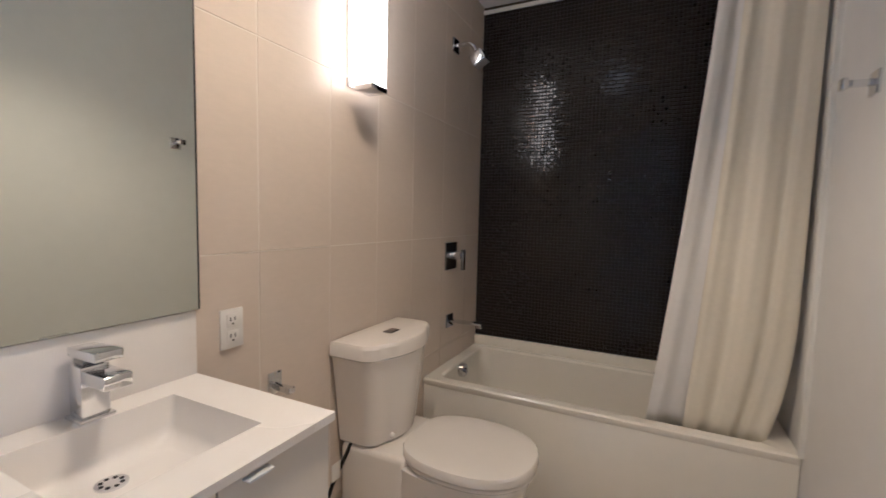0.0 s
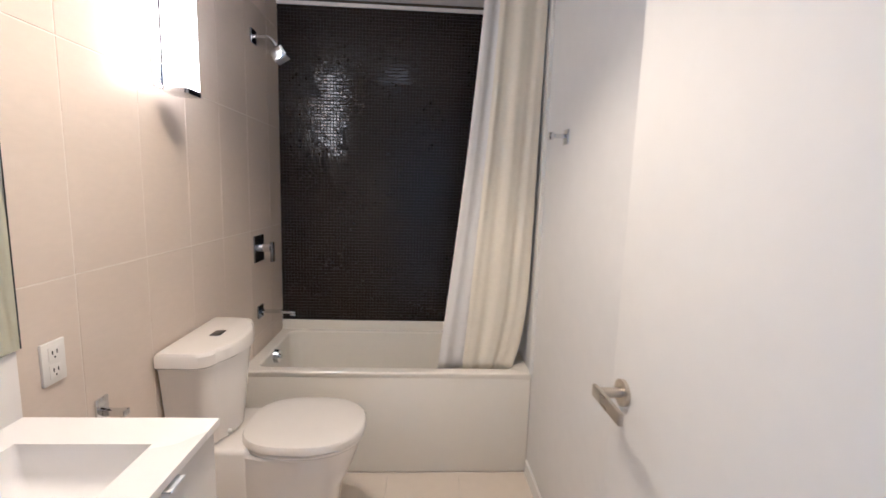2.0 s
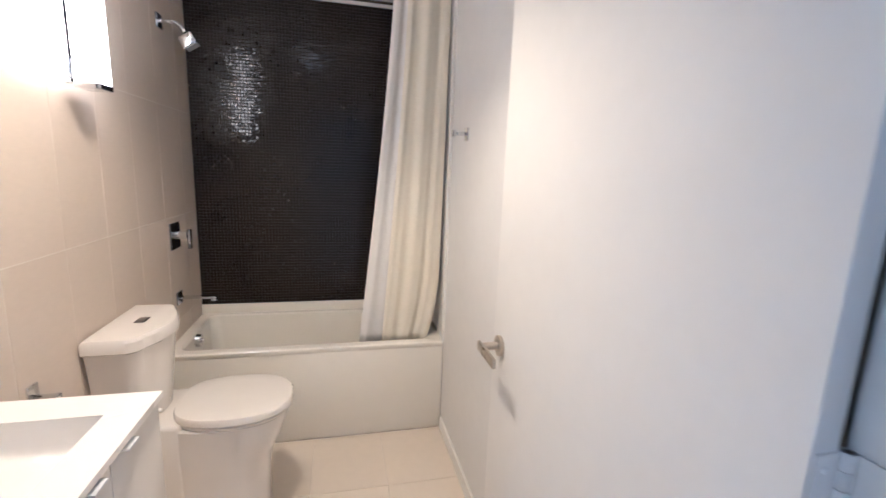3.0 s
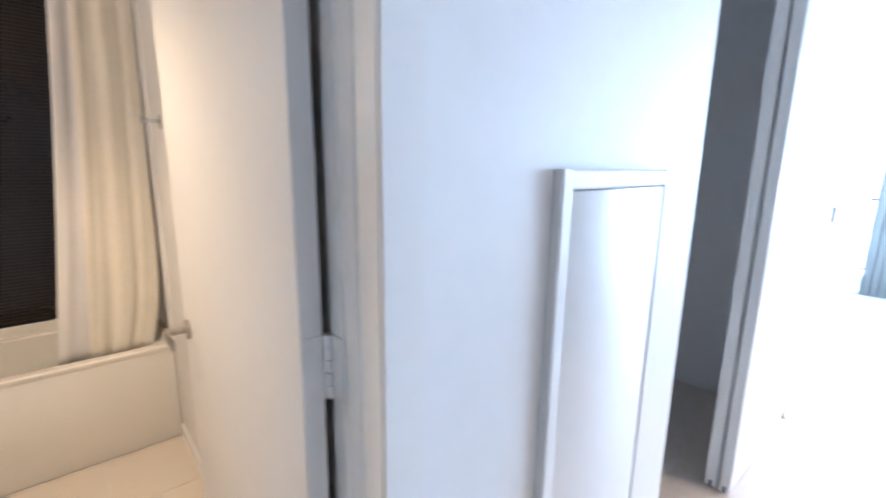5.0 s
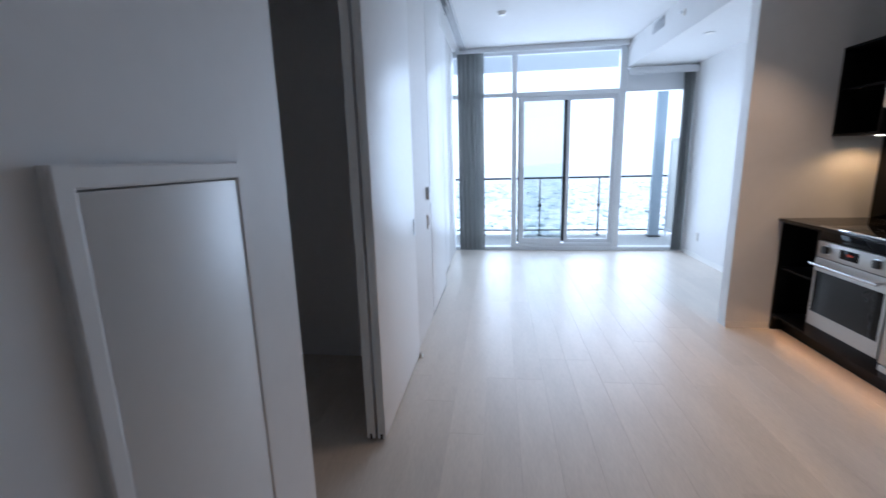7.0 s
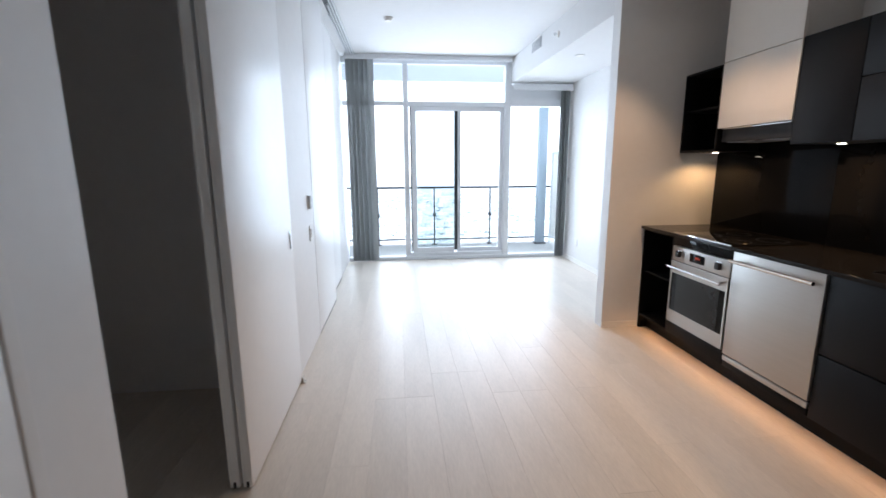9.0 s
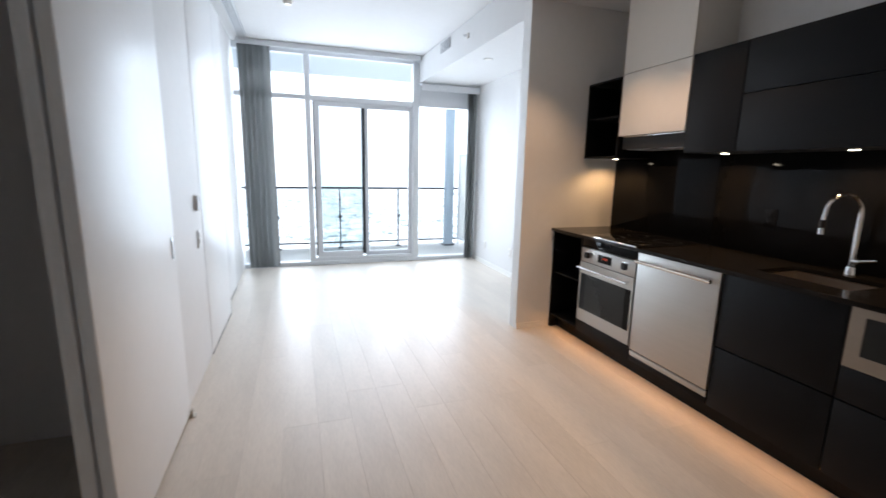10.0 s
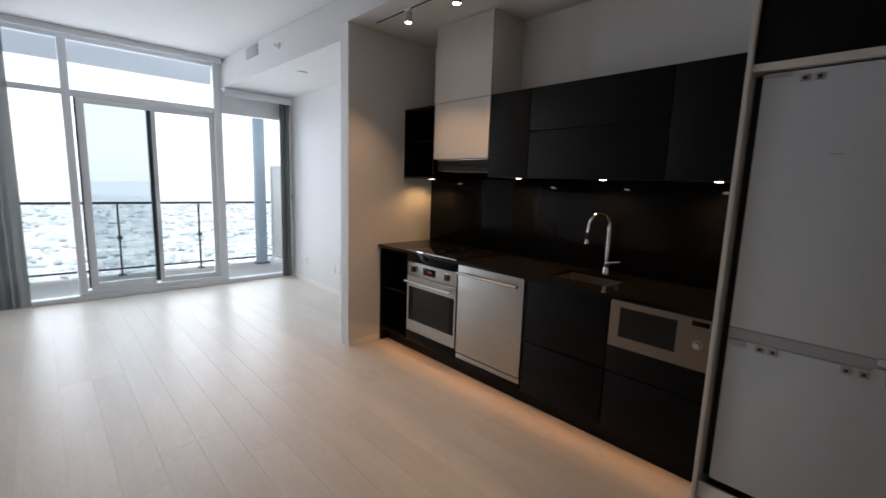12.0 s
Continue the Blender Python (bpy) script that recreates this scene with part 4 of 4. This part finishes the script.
def mosaic():
    """Small black glass tiles, each slightly out of true."""
    rng = np.random.default_rng(3)
    pitch, gap = 0.0178, 0.0028
    ny, nz = int((BN - BS) / pitch), int((2.335 - 0.567) / pitch)
    verts, faces = [], []
    h = (pitch - gap) / 2
    for j in range(nz):
        for i in range(ny):
            cy, cz = BS + (i + 0.5) * (BN - BS) / ny, 0.567 + (j + 0.5) * (2.335 - 0.567) / nz
            a, b = rng.normal(0, 0.017, 2)
            k = len(verts)
            for s, d in ((h, 0.0), (h - 0.0017, 0.003)):
                for sy, sz in ((-1, -1), (1, -1), (1, 1), (-1, 1)):
                    verts.append((BW + 0.0005 + d + (a * sy * s + b * sz * s if d else 0), cy + sy * s, cz + sz * s))
            faces.append((k + 4, k + 5, k + 6, k + 7))
            for q in range(4):
                r = (q + 1) % 4
                faces.append((k + q, k + r, k + 4 + r, k + 4 + q))
    me = bpy.data.meshes.new("mosaic_tiles")
    me.from_pydata(verts, [], faces)
    me.materials.append(MOSAIC)
    tagged(new("mosaic_tiles", me), "glossy black glass mosaic tiles covering the shower wall", "tiles", kind="stuff")


mosaic()


def shower_curtain():
    """One hanging sheet in folds, gathered at the top and swept aside at the foot."""
    o = thing("shower_curtain", (-2.12, -1.9, 0.49), "ivory shower curtain with white liner drawn aside", "shower curtain")

    def sheet(name, yl_top, yl_bot, yr_top, yr_bot, x_c, folds, amp, mat, z0, z1, seed, label, sweep=0.0):
        rnd = random.Random(seed)
        ph = [rnd.uniform(0, 6.28) for _ in range(4)]
        cols, rows = 140, 30
        bm = bmesh.new()
        grid = []
        for j in range(rows + 1):
            v = j / rows
            z = z1 + (z0 - z1) * v
            line = []
            for i in range(cols + 1):
                u = i / cols
                yl = yl_top + (yl_bot - yl_top) * v ** 1.25
                yr = yr_top + (yr_bot - yr_top) * v - sweep * max(0.0, (v - 0.72) / 0.28) ** 2.5
                uu = u + 0.018 * math.sin(9 * u + 2.4 * v + ph[0])
                y = yl + (yr - yl) * uu
                x = x_c + amp * (0.85 + 0.3 * math.sin(5 * u + ph[1])) * math.sin(folds * 6.283 * u + ph[2] + 0.7 * v * math.sin(4 * u + ph[3]))
                x += 0.35 * amp * math.sin(folds * 15.3 * u + 3.1 * v * v + ph[3]) * (0.25 + 0.75 * v)
                x += 0.004 * math.sin(7 * v + 5 * u + ph[1]) * v
                line.append(bm.verts.new((x, y, z)))
            grid.append(line)
        for a, b in zip(grid, grid[1:]):
            for i in range(cols):
                bm.faces.new((a[i], a[i + 1], b[i + 1], b[i]))
        ob = part(name, bm, mat, o, label)
        sm = ob.modifiers.new("thickness", "SOLIDIFY")
        sm.thickness = 0.0015
        return ob
    sheet("liner", -1.985, -2.155, -1.87, -1.95, -2.135, 1.3, 0.007, LINER, 0.475, 2.33, 2, "translucent white liner")
    sheet("curtain", -1.925, -2.03, -1.709, -1.728, -2.105, 2.2, 0.008, CURTAIN, 0.478, 2.33, 8, "ivory fabric", 0.065)


shower_curtain()
rod = thing("curtain_rod", (-2.12, -2.38, 2.335), "chrome shower curtain rod across the alcove", "curtain rod")
part("tube", cyl((-2.12, BS, 2.338), (-2.12, BN, 2.338), 0.0125), CHROME, rod)
for y, d in ((BS, 0.012), (BN, -0.012)):
    part("flange", cyl((-2.12, y, 2.338), (-2.12, y + d, 2.338), 0.021), CHROME, rod)


def shower_fittings():
    x = -2.285
    s = thing("shower", (x, BS, 2.045), "chrome shower head on a short bent arm", "shower head")
    part("wall_plate", bx(x - 0.032, BS, 2.013, x + 0.032, BS + 0.008, 2.077, 0.002), CHROMEDARK, s)
    part("arm", tube([(x, BS + 0.008, 2.045), (x, BS + 0.05, 2.047), (x, BS + 0.075, 2.043), (x, BS + 0.095, 2.028), (x, BS + 0.108, 2.005)], 0.0095), CHROME, s)
    m = pose(x, BS + 0.122, 1.972, 32, 0, 0)
    hb = bx(-0.034, -0.034, -0.03, 0.034, 0.034, 0.022, 0.006)
    bmesh.ops.transform(hb, matrix=m, verts=hb.verts)
    part("head", hb, CHROME, s)
    fb = bx(-0.03, -0.03, -0.034, 0.03, 0.03, -0.03, 0.001)
    bmesh.ops.transform(fb, matrix=m, verts=fb.verts)
    part("spray_face", fb, GREYPLASTIC, s)
    v = thing("shower_valve", (x, BS, 1.04), "square chrome shower valve with a lever", "shower valve")
    part("wall_plate", bx(x - 0.062, BS, 0.975, x + 0.062, BS + 0.008, 1.108, 0.002), CHROMEDARK, v)
    part("stem", cyl((x, BS + 0.008, 1.045), (x, BS + 0.062, 1.045), 0.021), CHROME, v)
    part("lever", bx(x - 0.012, BS + 0.062, 0.975, x + 0.012, BS + 0.078, 1.075, 0.003), CHROMEDARK, v)
    t = thing("bath_spout", (x, BS, 0.715), "flat chrome bath spout over the bathtub", "bath spout")
    part("wall_plate", bx(x - 0.035, BS, 0.685, x + 0.035, BS + 0.008, 0.75, 0.002), CHROMEDARK, t)
    part("spout", bx(x - 0.02, BS + 0.008, 0.712, x + 0.02, BS + 0.18, 0.724, 0.003), CHROME, t)
    part("lip", bx(x - 0.02, BS + 0.155, 0.700, x + 0.02, BS + 0.18, 0.712, 0.002), CHROME, t)


CHROMEDARK = material("dark_chrome_plate", (0.30, 0.31, 0.33), 0.08, 1.0, vary=0.03)
shower_fittings()


def toilet():
    cx = -1.595
    o = thing("toilet", (cx, -2.75, 0), "white two-piece toilet with closed lid", "toilet")

    def bow(y_back, y_side, y_front, hw, z, n=10, rad=0.05):
        """Plan with a straight back, well-rounded front corners and a gently bowed front."""
        pts = [(cx + hw, y_back, z), (cx - hw, y_back, z)]
        for k in range(n + 1):
            a = radians(180 - 90 * k / n)
            pts.append((cx - hw + rad + rad * math.cos(a), y_side - rad + rad * math.sin(a), z))
        for k in range(1, 10):
            u = -1 + 2 * k / 10
            pts.append((cx + u * (hw - rad), y_side + (y_front - y_side) * (1 - u * u), z))
        for k in range(n + 1):
            a = radians(90 - 90 * k / n)
            pts.append((cx + hw - rad + rad * math.cos(a), y_side - rad + rad * math.sin(a), z))
        return pts
    b = BS + 0.012
    tank = part("tank", loft([bow(b, -2.92, -2.890, 0.140, 0.488), bow(b, -2.912, -2.882, 0.150, 0.497), bow(b, -2.895, -2.855, 0.187, 0.775), bow(b, -2.895, -2.855, 0.192, 0.785)]), PORCELAIN, o)
    lid = part("tank_lid", loft([bow(b - 0.002, -2.892, -2.850, 0.190, 0.785), bow(b - 0.004, -2.886, -2.842, 0.197, 0.791), bow(b - 0.004, -2.886, -2.842, 0.197, 0.826), bow(b, -2.892, -2.848, 0.191, 0.836), bow(b + 0.01, -2.904, -2.862, 0.179, 0.838)]), PORCELAIN, o)
    part("flush_button", bx(cx - 0.022, -2.965, 0.838, cx + 0.034, -2.93, 0.843, 0.003), CHROMEDARK, lid, "chrome flush button")

    def oval(y0, y1, hw, z, n=36, p=2.3, back=0.75):
        """An egg-shaped plan, broader behind."""
        c, r = (y0 + y1) / 2, (y1 - y0) / 2
        pts = []
        for k in range(n):
            a = 2 * math.pi * k / n
            s, co = math.sin(a), math.cos(a)
            y = c + r * math.copysign(abs(s) ** (2 / p), s)
            w = hw * math.copysign(abs(co) ** (2 / (p if s > 0 else 3.2)), co)
            pts.append((cx + w, y, z))
        return pts
    part("bowl", loft([oval(-2.96, -2.535, 0.142, 0.0), oval(-2.965, -2.528, 0.147, 0.012), oval(-2.97, -2.53, 0.147, 0.20), oval(-2.96, -2.515, 0.150, 0.29), oval(-2.93, -2.475, 0.158, 0.37), oval(-2.90, -2.454, 0.166, 0.435), oval(-2.90, -2.448, 0.168, 0.462), oval(-2.89, -2.452, 0.164, 0.466)]), PORCELAIN, o)
    part("rear_deck", bx(cx - 0.150, b, 0.0, cx + 0.150, -2.80, 0.488, 0.018, seg=3), PORCELAIN, o)
    seat = part("seat", loft([oval(-2.845, -2.442, 0.170, 0.4665), oval(-2.847, -2.437, 0.175, 0.472), oval(-2.847, -2.437, 0.175, 0.480), oval(-2.844, -2.441, 0.172, 0.4825)]), PORCELAIN, o)
    part("seat_lid", loft([oval(-2.847, -2.439, 0.174, 0.484), oval(-2.851, -2.433, 0.179, 0.488), oval(-2.851, -2.433, 0.179, 0.508), oval(-2.848, -2.437, 0.175, 0.514), oval(-2.838, -2.450, 0.162, 0.5165), oval(-2.78, -2.50, 0.11, 0.518)]), PORCELAIN, o)
    part("bolt_cap", cyl((cx + 0.10, -2.88, 0.53), (cx + 0.10, -2.868, 0.53), 0.010, 0.007), PORCELAIN, tank)
    sv = thing("supply_valve", (-1.40, BS, 0.22), "chrome angle stop valve with a grey hose", "valve")
    part("valve_body", cyl((-1.36, BS, 0.25), (-1.36, BS + 0.05, 0.25), 0.011), CHROME, sv)
    part("handle", cyl((-1.36, BS + 0.05, 0.25), (-1.36, BS + 0.075, 0.25), 0.019, 0.016), CHROME, sv)
    part("hose", tube([(-1.36, BS + 0.03, 0.26), (-1.355, BS + 0.03, 0.32), (-1.38, BS + 0.035, 0.38), (-1.46, BS + 0.05, 0.493)], 0.006), RUBBER, sv)
    part("paper_tag", bx(-1.405, BS + 0.045, 0.40, -1.365, BS + 0.048, 0.455, 0.0005), PLASTIC, sv, "white paper tag")


toilet()


def vanity():
    x0, x1, yf, zt = -0.957, -0.50, -2.655, 0.878
    o = thing("vanity_cabinet", ((x0 + x1) / 2, -2.85, 0.0), "white two-door bathroom vanity cabinet", "vanity")
    part("body", boxes((x0 + 0.006, BS, 0.08, x0 + 0.022, yf - 0.03, zt - 0.015), (x1 - 0.022, BS, 0.08, x1 - 0.006, yf - 0.03, zt - 0.015), (x0 + 0.022, BS, 0.08, x1 - 0.022, BS + 0.012, zt - 0.015), (x0 + 0.022, BS + 0.012, 0.08, x1 - 0.022, yf - 0.03, 0.096)), WHITELAM, o, smooth=False)
    part("plinth", bx(x0 + 0.02, BS + 0.02, 0.0, x1 - 0.02, yf - 0.07, 0.08), GREYPLASTIC, o)
    mid = (x0 + x1) / 2
    for a, b, px in ((x0 + 0.006, mid - 0.0015, mid - 0.085), (mid + 0.0015, x1 - 0.006, mid + 0.04)):
        d = part("door", bx(a, yf - 0.028, 0.085, b, yf - 0.010, zt - 0.021, 0.0015), WHITELAM, o)
        part("tab_pull", bx(px, yf - 0.012, zt - 0.029, px + 0.045, yf + 0.006, zt - 0.025, 0.001), ALU, d, "slim aluminium tab pull")
    bx0, bx1, by0, by1 = -0.864, -0.600, -2.978, -2.735
    v = thing("washbasin", ((x0 + x1) / 2, -2.85, zt - 0.015), "white solid-surface vanity top with integral basin", "washbasin")
    part("deck", ring_slab((x0, BS, x1, yf), (bx0, by0, bx1, by1), zt - 0.015, zt), SOLID, v, smooth=False)
    dx, dy = -0.722, by0 + 0.066
    steps = ((0.0, 0.006, 0.001), (0.006, 0.012, 0.055), (0.012, 0.018, 0.067), (0.022, 0.024, 0.075), (0.036, 0.028, 0.0785))
    bm = loft([rrect(bx0 + i, by0 + i, bx1 - i, by1 - i, r, zt - d) for i, r, d in steps] + [rrect(dx - 0.03, dy - 0.024, dx + 0.03, dy + 0.03, 0.015, zt - 0.083)], cap=False)
    bm.verts.ensure_lookup_table()
    bm.faces.new(bm.verts[-28:])
    part("basin", bm, SOLID, v)
    part("backsplash", bx(x0, BS, zt, x1, BS + 0.018, 1.018, 0.002), SOLID, v)
    g = part("drain", cyl((dx, dy, zt - 0.0835), (dx, dy, zt - 0.080), 0.023, seg=32), CHROME, v, "chrome slotted drain")
    for k in range(8):
        a = 2 * math.pi * k / 8
        part("drain_hole", cyl((dx + 0.015 * math.cos(a), dy + 0.015 * math.sin(a), zt - 0.0805), (dx + 0.015 * math.cos(a), dy + 0.015 * math.sin(a), zt - 0.0795), 0.0035, seg=12), RUBBER, g)
    f = thing("basin_faucet", (-0.740, -3.008, zt), "square chrome single-lever basin faucet", "faucet")
    fx, fy = -0.740, -3.009
    part("foot", bx(fx - 0.027, fy - 0.024, zt, fx + 0.027, fy + 0.027, zt + 0.006, 0.001), CHROME, f)
    part("body", bx(fx - 0.021, fy - 0.019, zt + 0.006, fx + 0.021, fy + 0.022, zt + 0.094, 0.002), CHROME, f)
    part("spout", bx(fx - 0.021, fy + 0.022, zt + 0.068, fx + 0.021, fy + 0.092, zt + 0.090, 0.002), CHROME, f)
    part("cartridge", bx(fx - 0.016, fy - 0.014, zt + 0.094, fx + 0.016, fy + 0.018, zt + 0.108, 0.002), CHROMEDARK, f)
    lb = bx(-0.021, -0.020, 0, 0.021, 0.068, 0.016, 0.002)
    bmesh.ops.transform(lb, matrix=pose(fx, fy, zt + 0.108, 1.5, 0, 0), verts=lb.verts)
    part("lever", lb, CHROME, f)
    mi = thing("mirror", ((x0 + x1) / 2, BS, 1.5), "frameless bathroom mirror above the vanity", "mirror")
    part("silver", bx(x0 + 0.001, BS + 0.0, 1.022, x1 - 0.004, BS + 0.026, 2.05), MIRROR, mi, smooth=False)
    part("edge", boxes((x0 - 0.004, BS, 1.022, x0 + 0.001, BS + 0.025, 2.05)), DARKALU, mi, smooth=False)


vanity()
outlet("bath_outlet", "white double wall outlet beside the mirror", (-1.054, BS, 0.955), (0, 1, 0), w=0.031, h=0.048)
tp = thing("paper_holder", (-1.19, BS, 0.765), "square chrome toilet paper holder, empty", "paper holder")
part("wall_plate", bx(-1.207, BS, 0.745, -1.163, BS + 0.006, 0.806, 0.002), CHROME, tp)
part("post", bx(-1.199, BS + 0.006, 0.755, -1.181, BS + 0.055, 0.771, 0.002), CHROME, tp)
part("bar", bx(-1.202, BS + 0.048, 0.754, -1.178, BS + 0.062, 0.772, 0.003), CHROME, tp)
hk = thing("robe_hook", (-1.746, BN, 1.572), "square chrome robe hook on the white wall", "hook")
part("wall_plate", bx(-1.772, BN - 0.007, 1.544, -1.72, BN, 1.60, 0.002), CHROME, hk)
part("arm", bx(-1.754, BN - 0.055, 1.566, -1.738, BN - 0.007, 1.582, 0.002), CHROME, hk)
part("tip", bx(-1.760, BN - 0.068, 1.560, -1.732, BN - 0.055, 1.588, 0.003), CHROME, hk)
# skirting in the bathroom and living room
solid("baseboard_bath", boxes((-2.02, BN - 0.010, 0.0, -1.0, BN, 0.07)), TRIM, "white painted skirting board", "baseboard", kind="structure", smooth=False)
solid("baseboard_wing", boxes((2.41, 1.692, 0.0, 2.735, 1.70, 0.05), (2.412, 1.70, 0.0, 2.42, 1.82, 0.05)), TRIM, "white painted skirting board", "baseboard", kind="structure", smooth=False)
solid("baseboard_east", boxes((3.212, 1.82, 0.0, 3.22, 4.72, 0.06)), TRIM, "white painted skirting board", "baseboard", kind="structure", smooth=False)

# ---- the city below ----
GROUND_Z = -125.0
# distance haze is mixed into the pale base colour of the ground
CITYGROUND = material("haze_pale_ground", (0.57, 0.61, 0.635), 0.9, vary=0.2, scale=0.03)
# buildings get a whitened colour that includes the haze
LIGHTROOF = material("haze_pale_roofs", (0.79, 0.795, 0.80), 0.85, vary=0.14, scale=0.05, random_value=1.2, island=True)
# crowns are blue-grey instead of green: the haze sits in their colour
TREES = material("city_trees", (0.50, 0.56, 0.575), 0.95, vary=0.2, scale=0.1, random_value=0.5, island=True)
# ridge colour faded towards the sky to hold the haze
HILL = material("haze_pale_hills", (0.66, 0.70, 0.735), 1.0, vary=0.05, scale=0.002)
gm = bmesh.new()
bmesh.ops.create_grid(gm, x_segments=8, y_segments=8, size=4500, matrix=Matrix.Translation((0, 2000, GROUND_Z)))
solid("ground", gm, CITYGROUND, "city ground far below the balcony, haze put into its colour", "ground", kind="structure", smooth=False)


def city():
    rng = np.random.default_rng(11)
    verts, faces = [], []
    for _ in range(4300):
        d = 120 + 2300 * rng.random() ** 1.5
        x = (rng.random() - 0.5) * 2.6 * d
        w, l, h = rng.uniform(9, 40), rng.uniform(6, 13), rng.uniform(3, 6)
        if rng.random() < 0.012:
            w, l, h = rng.uniform(14, 24), rng.uniform(14, 20), rng.uniform(18, 50)
        k = len(verts)
        for z in (GROUND_Z, GROUND_Z + h):
            for sx, sy in ((-1, -1), (1, -1), (1, 1), (-1, 1)):
                verts.append((x + sx * w / 2, d + sy * l / 2, z))
        faces += [(k + 4, k + 5, k + 6, k + 7), (k, k + 1, k + 5, k + 4), (k + 1, k + 2, k + 6, k + 5), (k + 2, k + 3, k + 7, k + 6), (k + 3, k, k + 4, k + 7)]
    me = bpy.data.meshes.new("city_buildings")
    me.from_pydata(verts, [], faces)
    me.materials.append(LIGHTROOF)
    tagged(new("city_buildings", me), "dense low city buildings seen from high above, colour paled for haze", "buildings", kind="stuff")
    verts, faces = [], []
    ico = bmesh.new()
    bmesh.ops.create_icosphere(ico, subdivisions=1, radius=1)
    base = [v.co.copy() for v in ico.verts]
    tri = [[v.index for v in f.verts] for f in ico.faces]
    ico.free()
    for _ in range(9000):
        d = 110 + 2000 * rng.random() ** 1.5
        x = (rng.random() - 0.5) * 2.6 * d
        r, k = rng.uniform(4, 9), len(verts)
        for b in base:
            q = 1 + 0.3 * rng.normal()
            verts.append((x + b.x * r * q, d + b.y * r * q, GROUND_Z + r * 0.4 + b.z * r * q * 0.5))
        faces += [tuple(k + i for i in t) for t in tri]
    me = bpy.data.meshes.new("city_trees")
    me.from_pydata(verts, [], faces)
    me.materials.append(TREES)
    tagged(new("city_trees", me), "tree crowns between the city roofs, blue-grey with haze in the colour", "trees", kind="stuff")


city()


def hills():
    bm = bmesh.new()
    rows = []
    for j, (d, top) in enumerate(((3000, 0.0), (3300, 0.55), (3600, 1.0), (4200, 0.9))):
        rows.append([bm.verts.new((x, d, GROUND_Z + top * (70 + 45 * noise.noise(Vector((x / 900, 0.3, 2.1)))) + 3 * noise.noise(Vector((x / 60, j, 0))))) for x in range(-6000, 6001, 100)])
    for a, b in zip(rows, rows[1:]):
        for p in range(len(a) - 1):
            bm.faces.new((a[p], a[p + 1], b[p + 1], b[p]))
    solid("backdrop_hills", bm, HILL, "ridge on the horizon, haze put into its pale colour", "hills", kind="structure")


hills()

# ---- pieces: tiles and floor planks ----


def pieces(parent, name, mat, rows, depth, axis, bevel=0.0012):
    """Thin slabs (u0, v0, u1, v1) on a face: axis 'z' lies on the floor, 'y' on a wall that looks along +y. Alike slabs share a mesh."""
    shared = {}
    for u0, v0, u1, v1, base in rows:
        key = (round(u1 - u0, 4), round(v1 - v0, 4))
        if key not in shared:
            w, h = key
            a, b, c = bevel, depth - bevel, depth
            pts = []
            for s, d in ((0.0, 0.0), (0.0, b), (a, c)):
                pts += [(-w / 2 + s, -h / 2 + s, d), (w / 2 - s, -h / 2 + s, d), (w / 2 - s, h / 2 - s, d), (-w / 2 + s, h / 2 - s, d)]
            if axis == "y":
                pts = [(-p, d, q) for p, q, d in pts]
            fs = [(8, 9, 10, 11)]
            for r in (0, 4):
                fs += [(r + k, r + (k + 1) % 4, r + 4 + (k + 1) % 4, r + 4 + k) for k in range(4)]
            me = bpy.data.meshes.new(name)
            me.from_pydata(pts, [], fs)
            me.materials.append(mat)
            shared[key] = me
        ob = new(name, shared[key])
        cu, cv = (u0 + u1) / 2, (v0 + v1) / 2
        ob.parent = parent
        ob.location = (cu, cv, base) if axis == "z" else (cu, base, cv)


# bathroom wall tiles: upright, in straight courses
rows = []
xs = [BW, -2.47, -2.19, -1.91, -1.66, -1.41, -1.14, -0.87, -0.60, -0.33, -0.15]
zs = [0.0, 0.07, 0.60, 1.135, 1.67, 2.20, 2.372]
for xa, xb in zip(xs, xs[1:]):
    for za, zb in zip(zs, zs[1:]):
        rows.append((xa + 0.0017, za + 0.0017, xb - 0.0017, zb - 0.0017, BS - 0.008))
pieces(wall_bath_south, "tile", BATHTILE, rows, 0.008, "y", 0.0006)
rows = []
for i in range(5):
    for j in range(4):
        x, y = -2.02 + i * 0.40, BS + j * 0.34
        rows.append((x + 0.001, y + 0.001, min(x + 0.40, -0.10) - 0.001, min(y + 0.34, BN) - 0.001, -0.002))
pieces(bath_floor, "tile", FLOORTILE, rows, 0.004, "z", 0.0006)
# oak planks along the room, in staggered courses
rows = []
rnd = random.Random(8)
PW = 0.185


def lay(x0, x1, y0, y1):
    n = int(round((x1 - x0) / PW))
    w = (x1 - x0) / n
    for i in range(n):
        y = y0 - rnd.choice((0.15, 0.45, 0.75, 1.05, 1.35))
        while y < y1:
            a, b = max(y, y0), min(y + 1.55, y1)
            if b - a > 0.02:
                rows.append((x0 + i * w + 0.00015, a + 0.00015, x0 + (i + 1) * w - 0.00015, b - 0.00015, -0.012))
            y += 1.55


lay(-0.05, 3.22, -6.6, 4.725)
lay(-3.2, -0.05, -0.67, 0.95)
lay(-0.15, -0.05, 0.95, 4.725)
rows = [r for r in rows if not (r[0] > 2.72 and r[3] < -1.7 or r[0] > 2.85 and r[3] < 1.7)]
pieces(floor, "plank", OAK, rows, 0.012, "z", 0.0007)
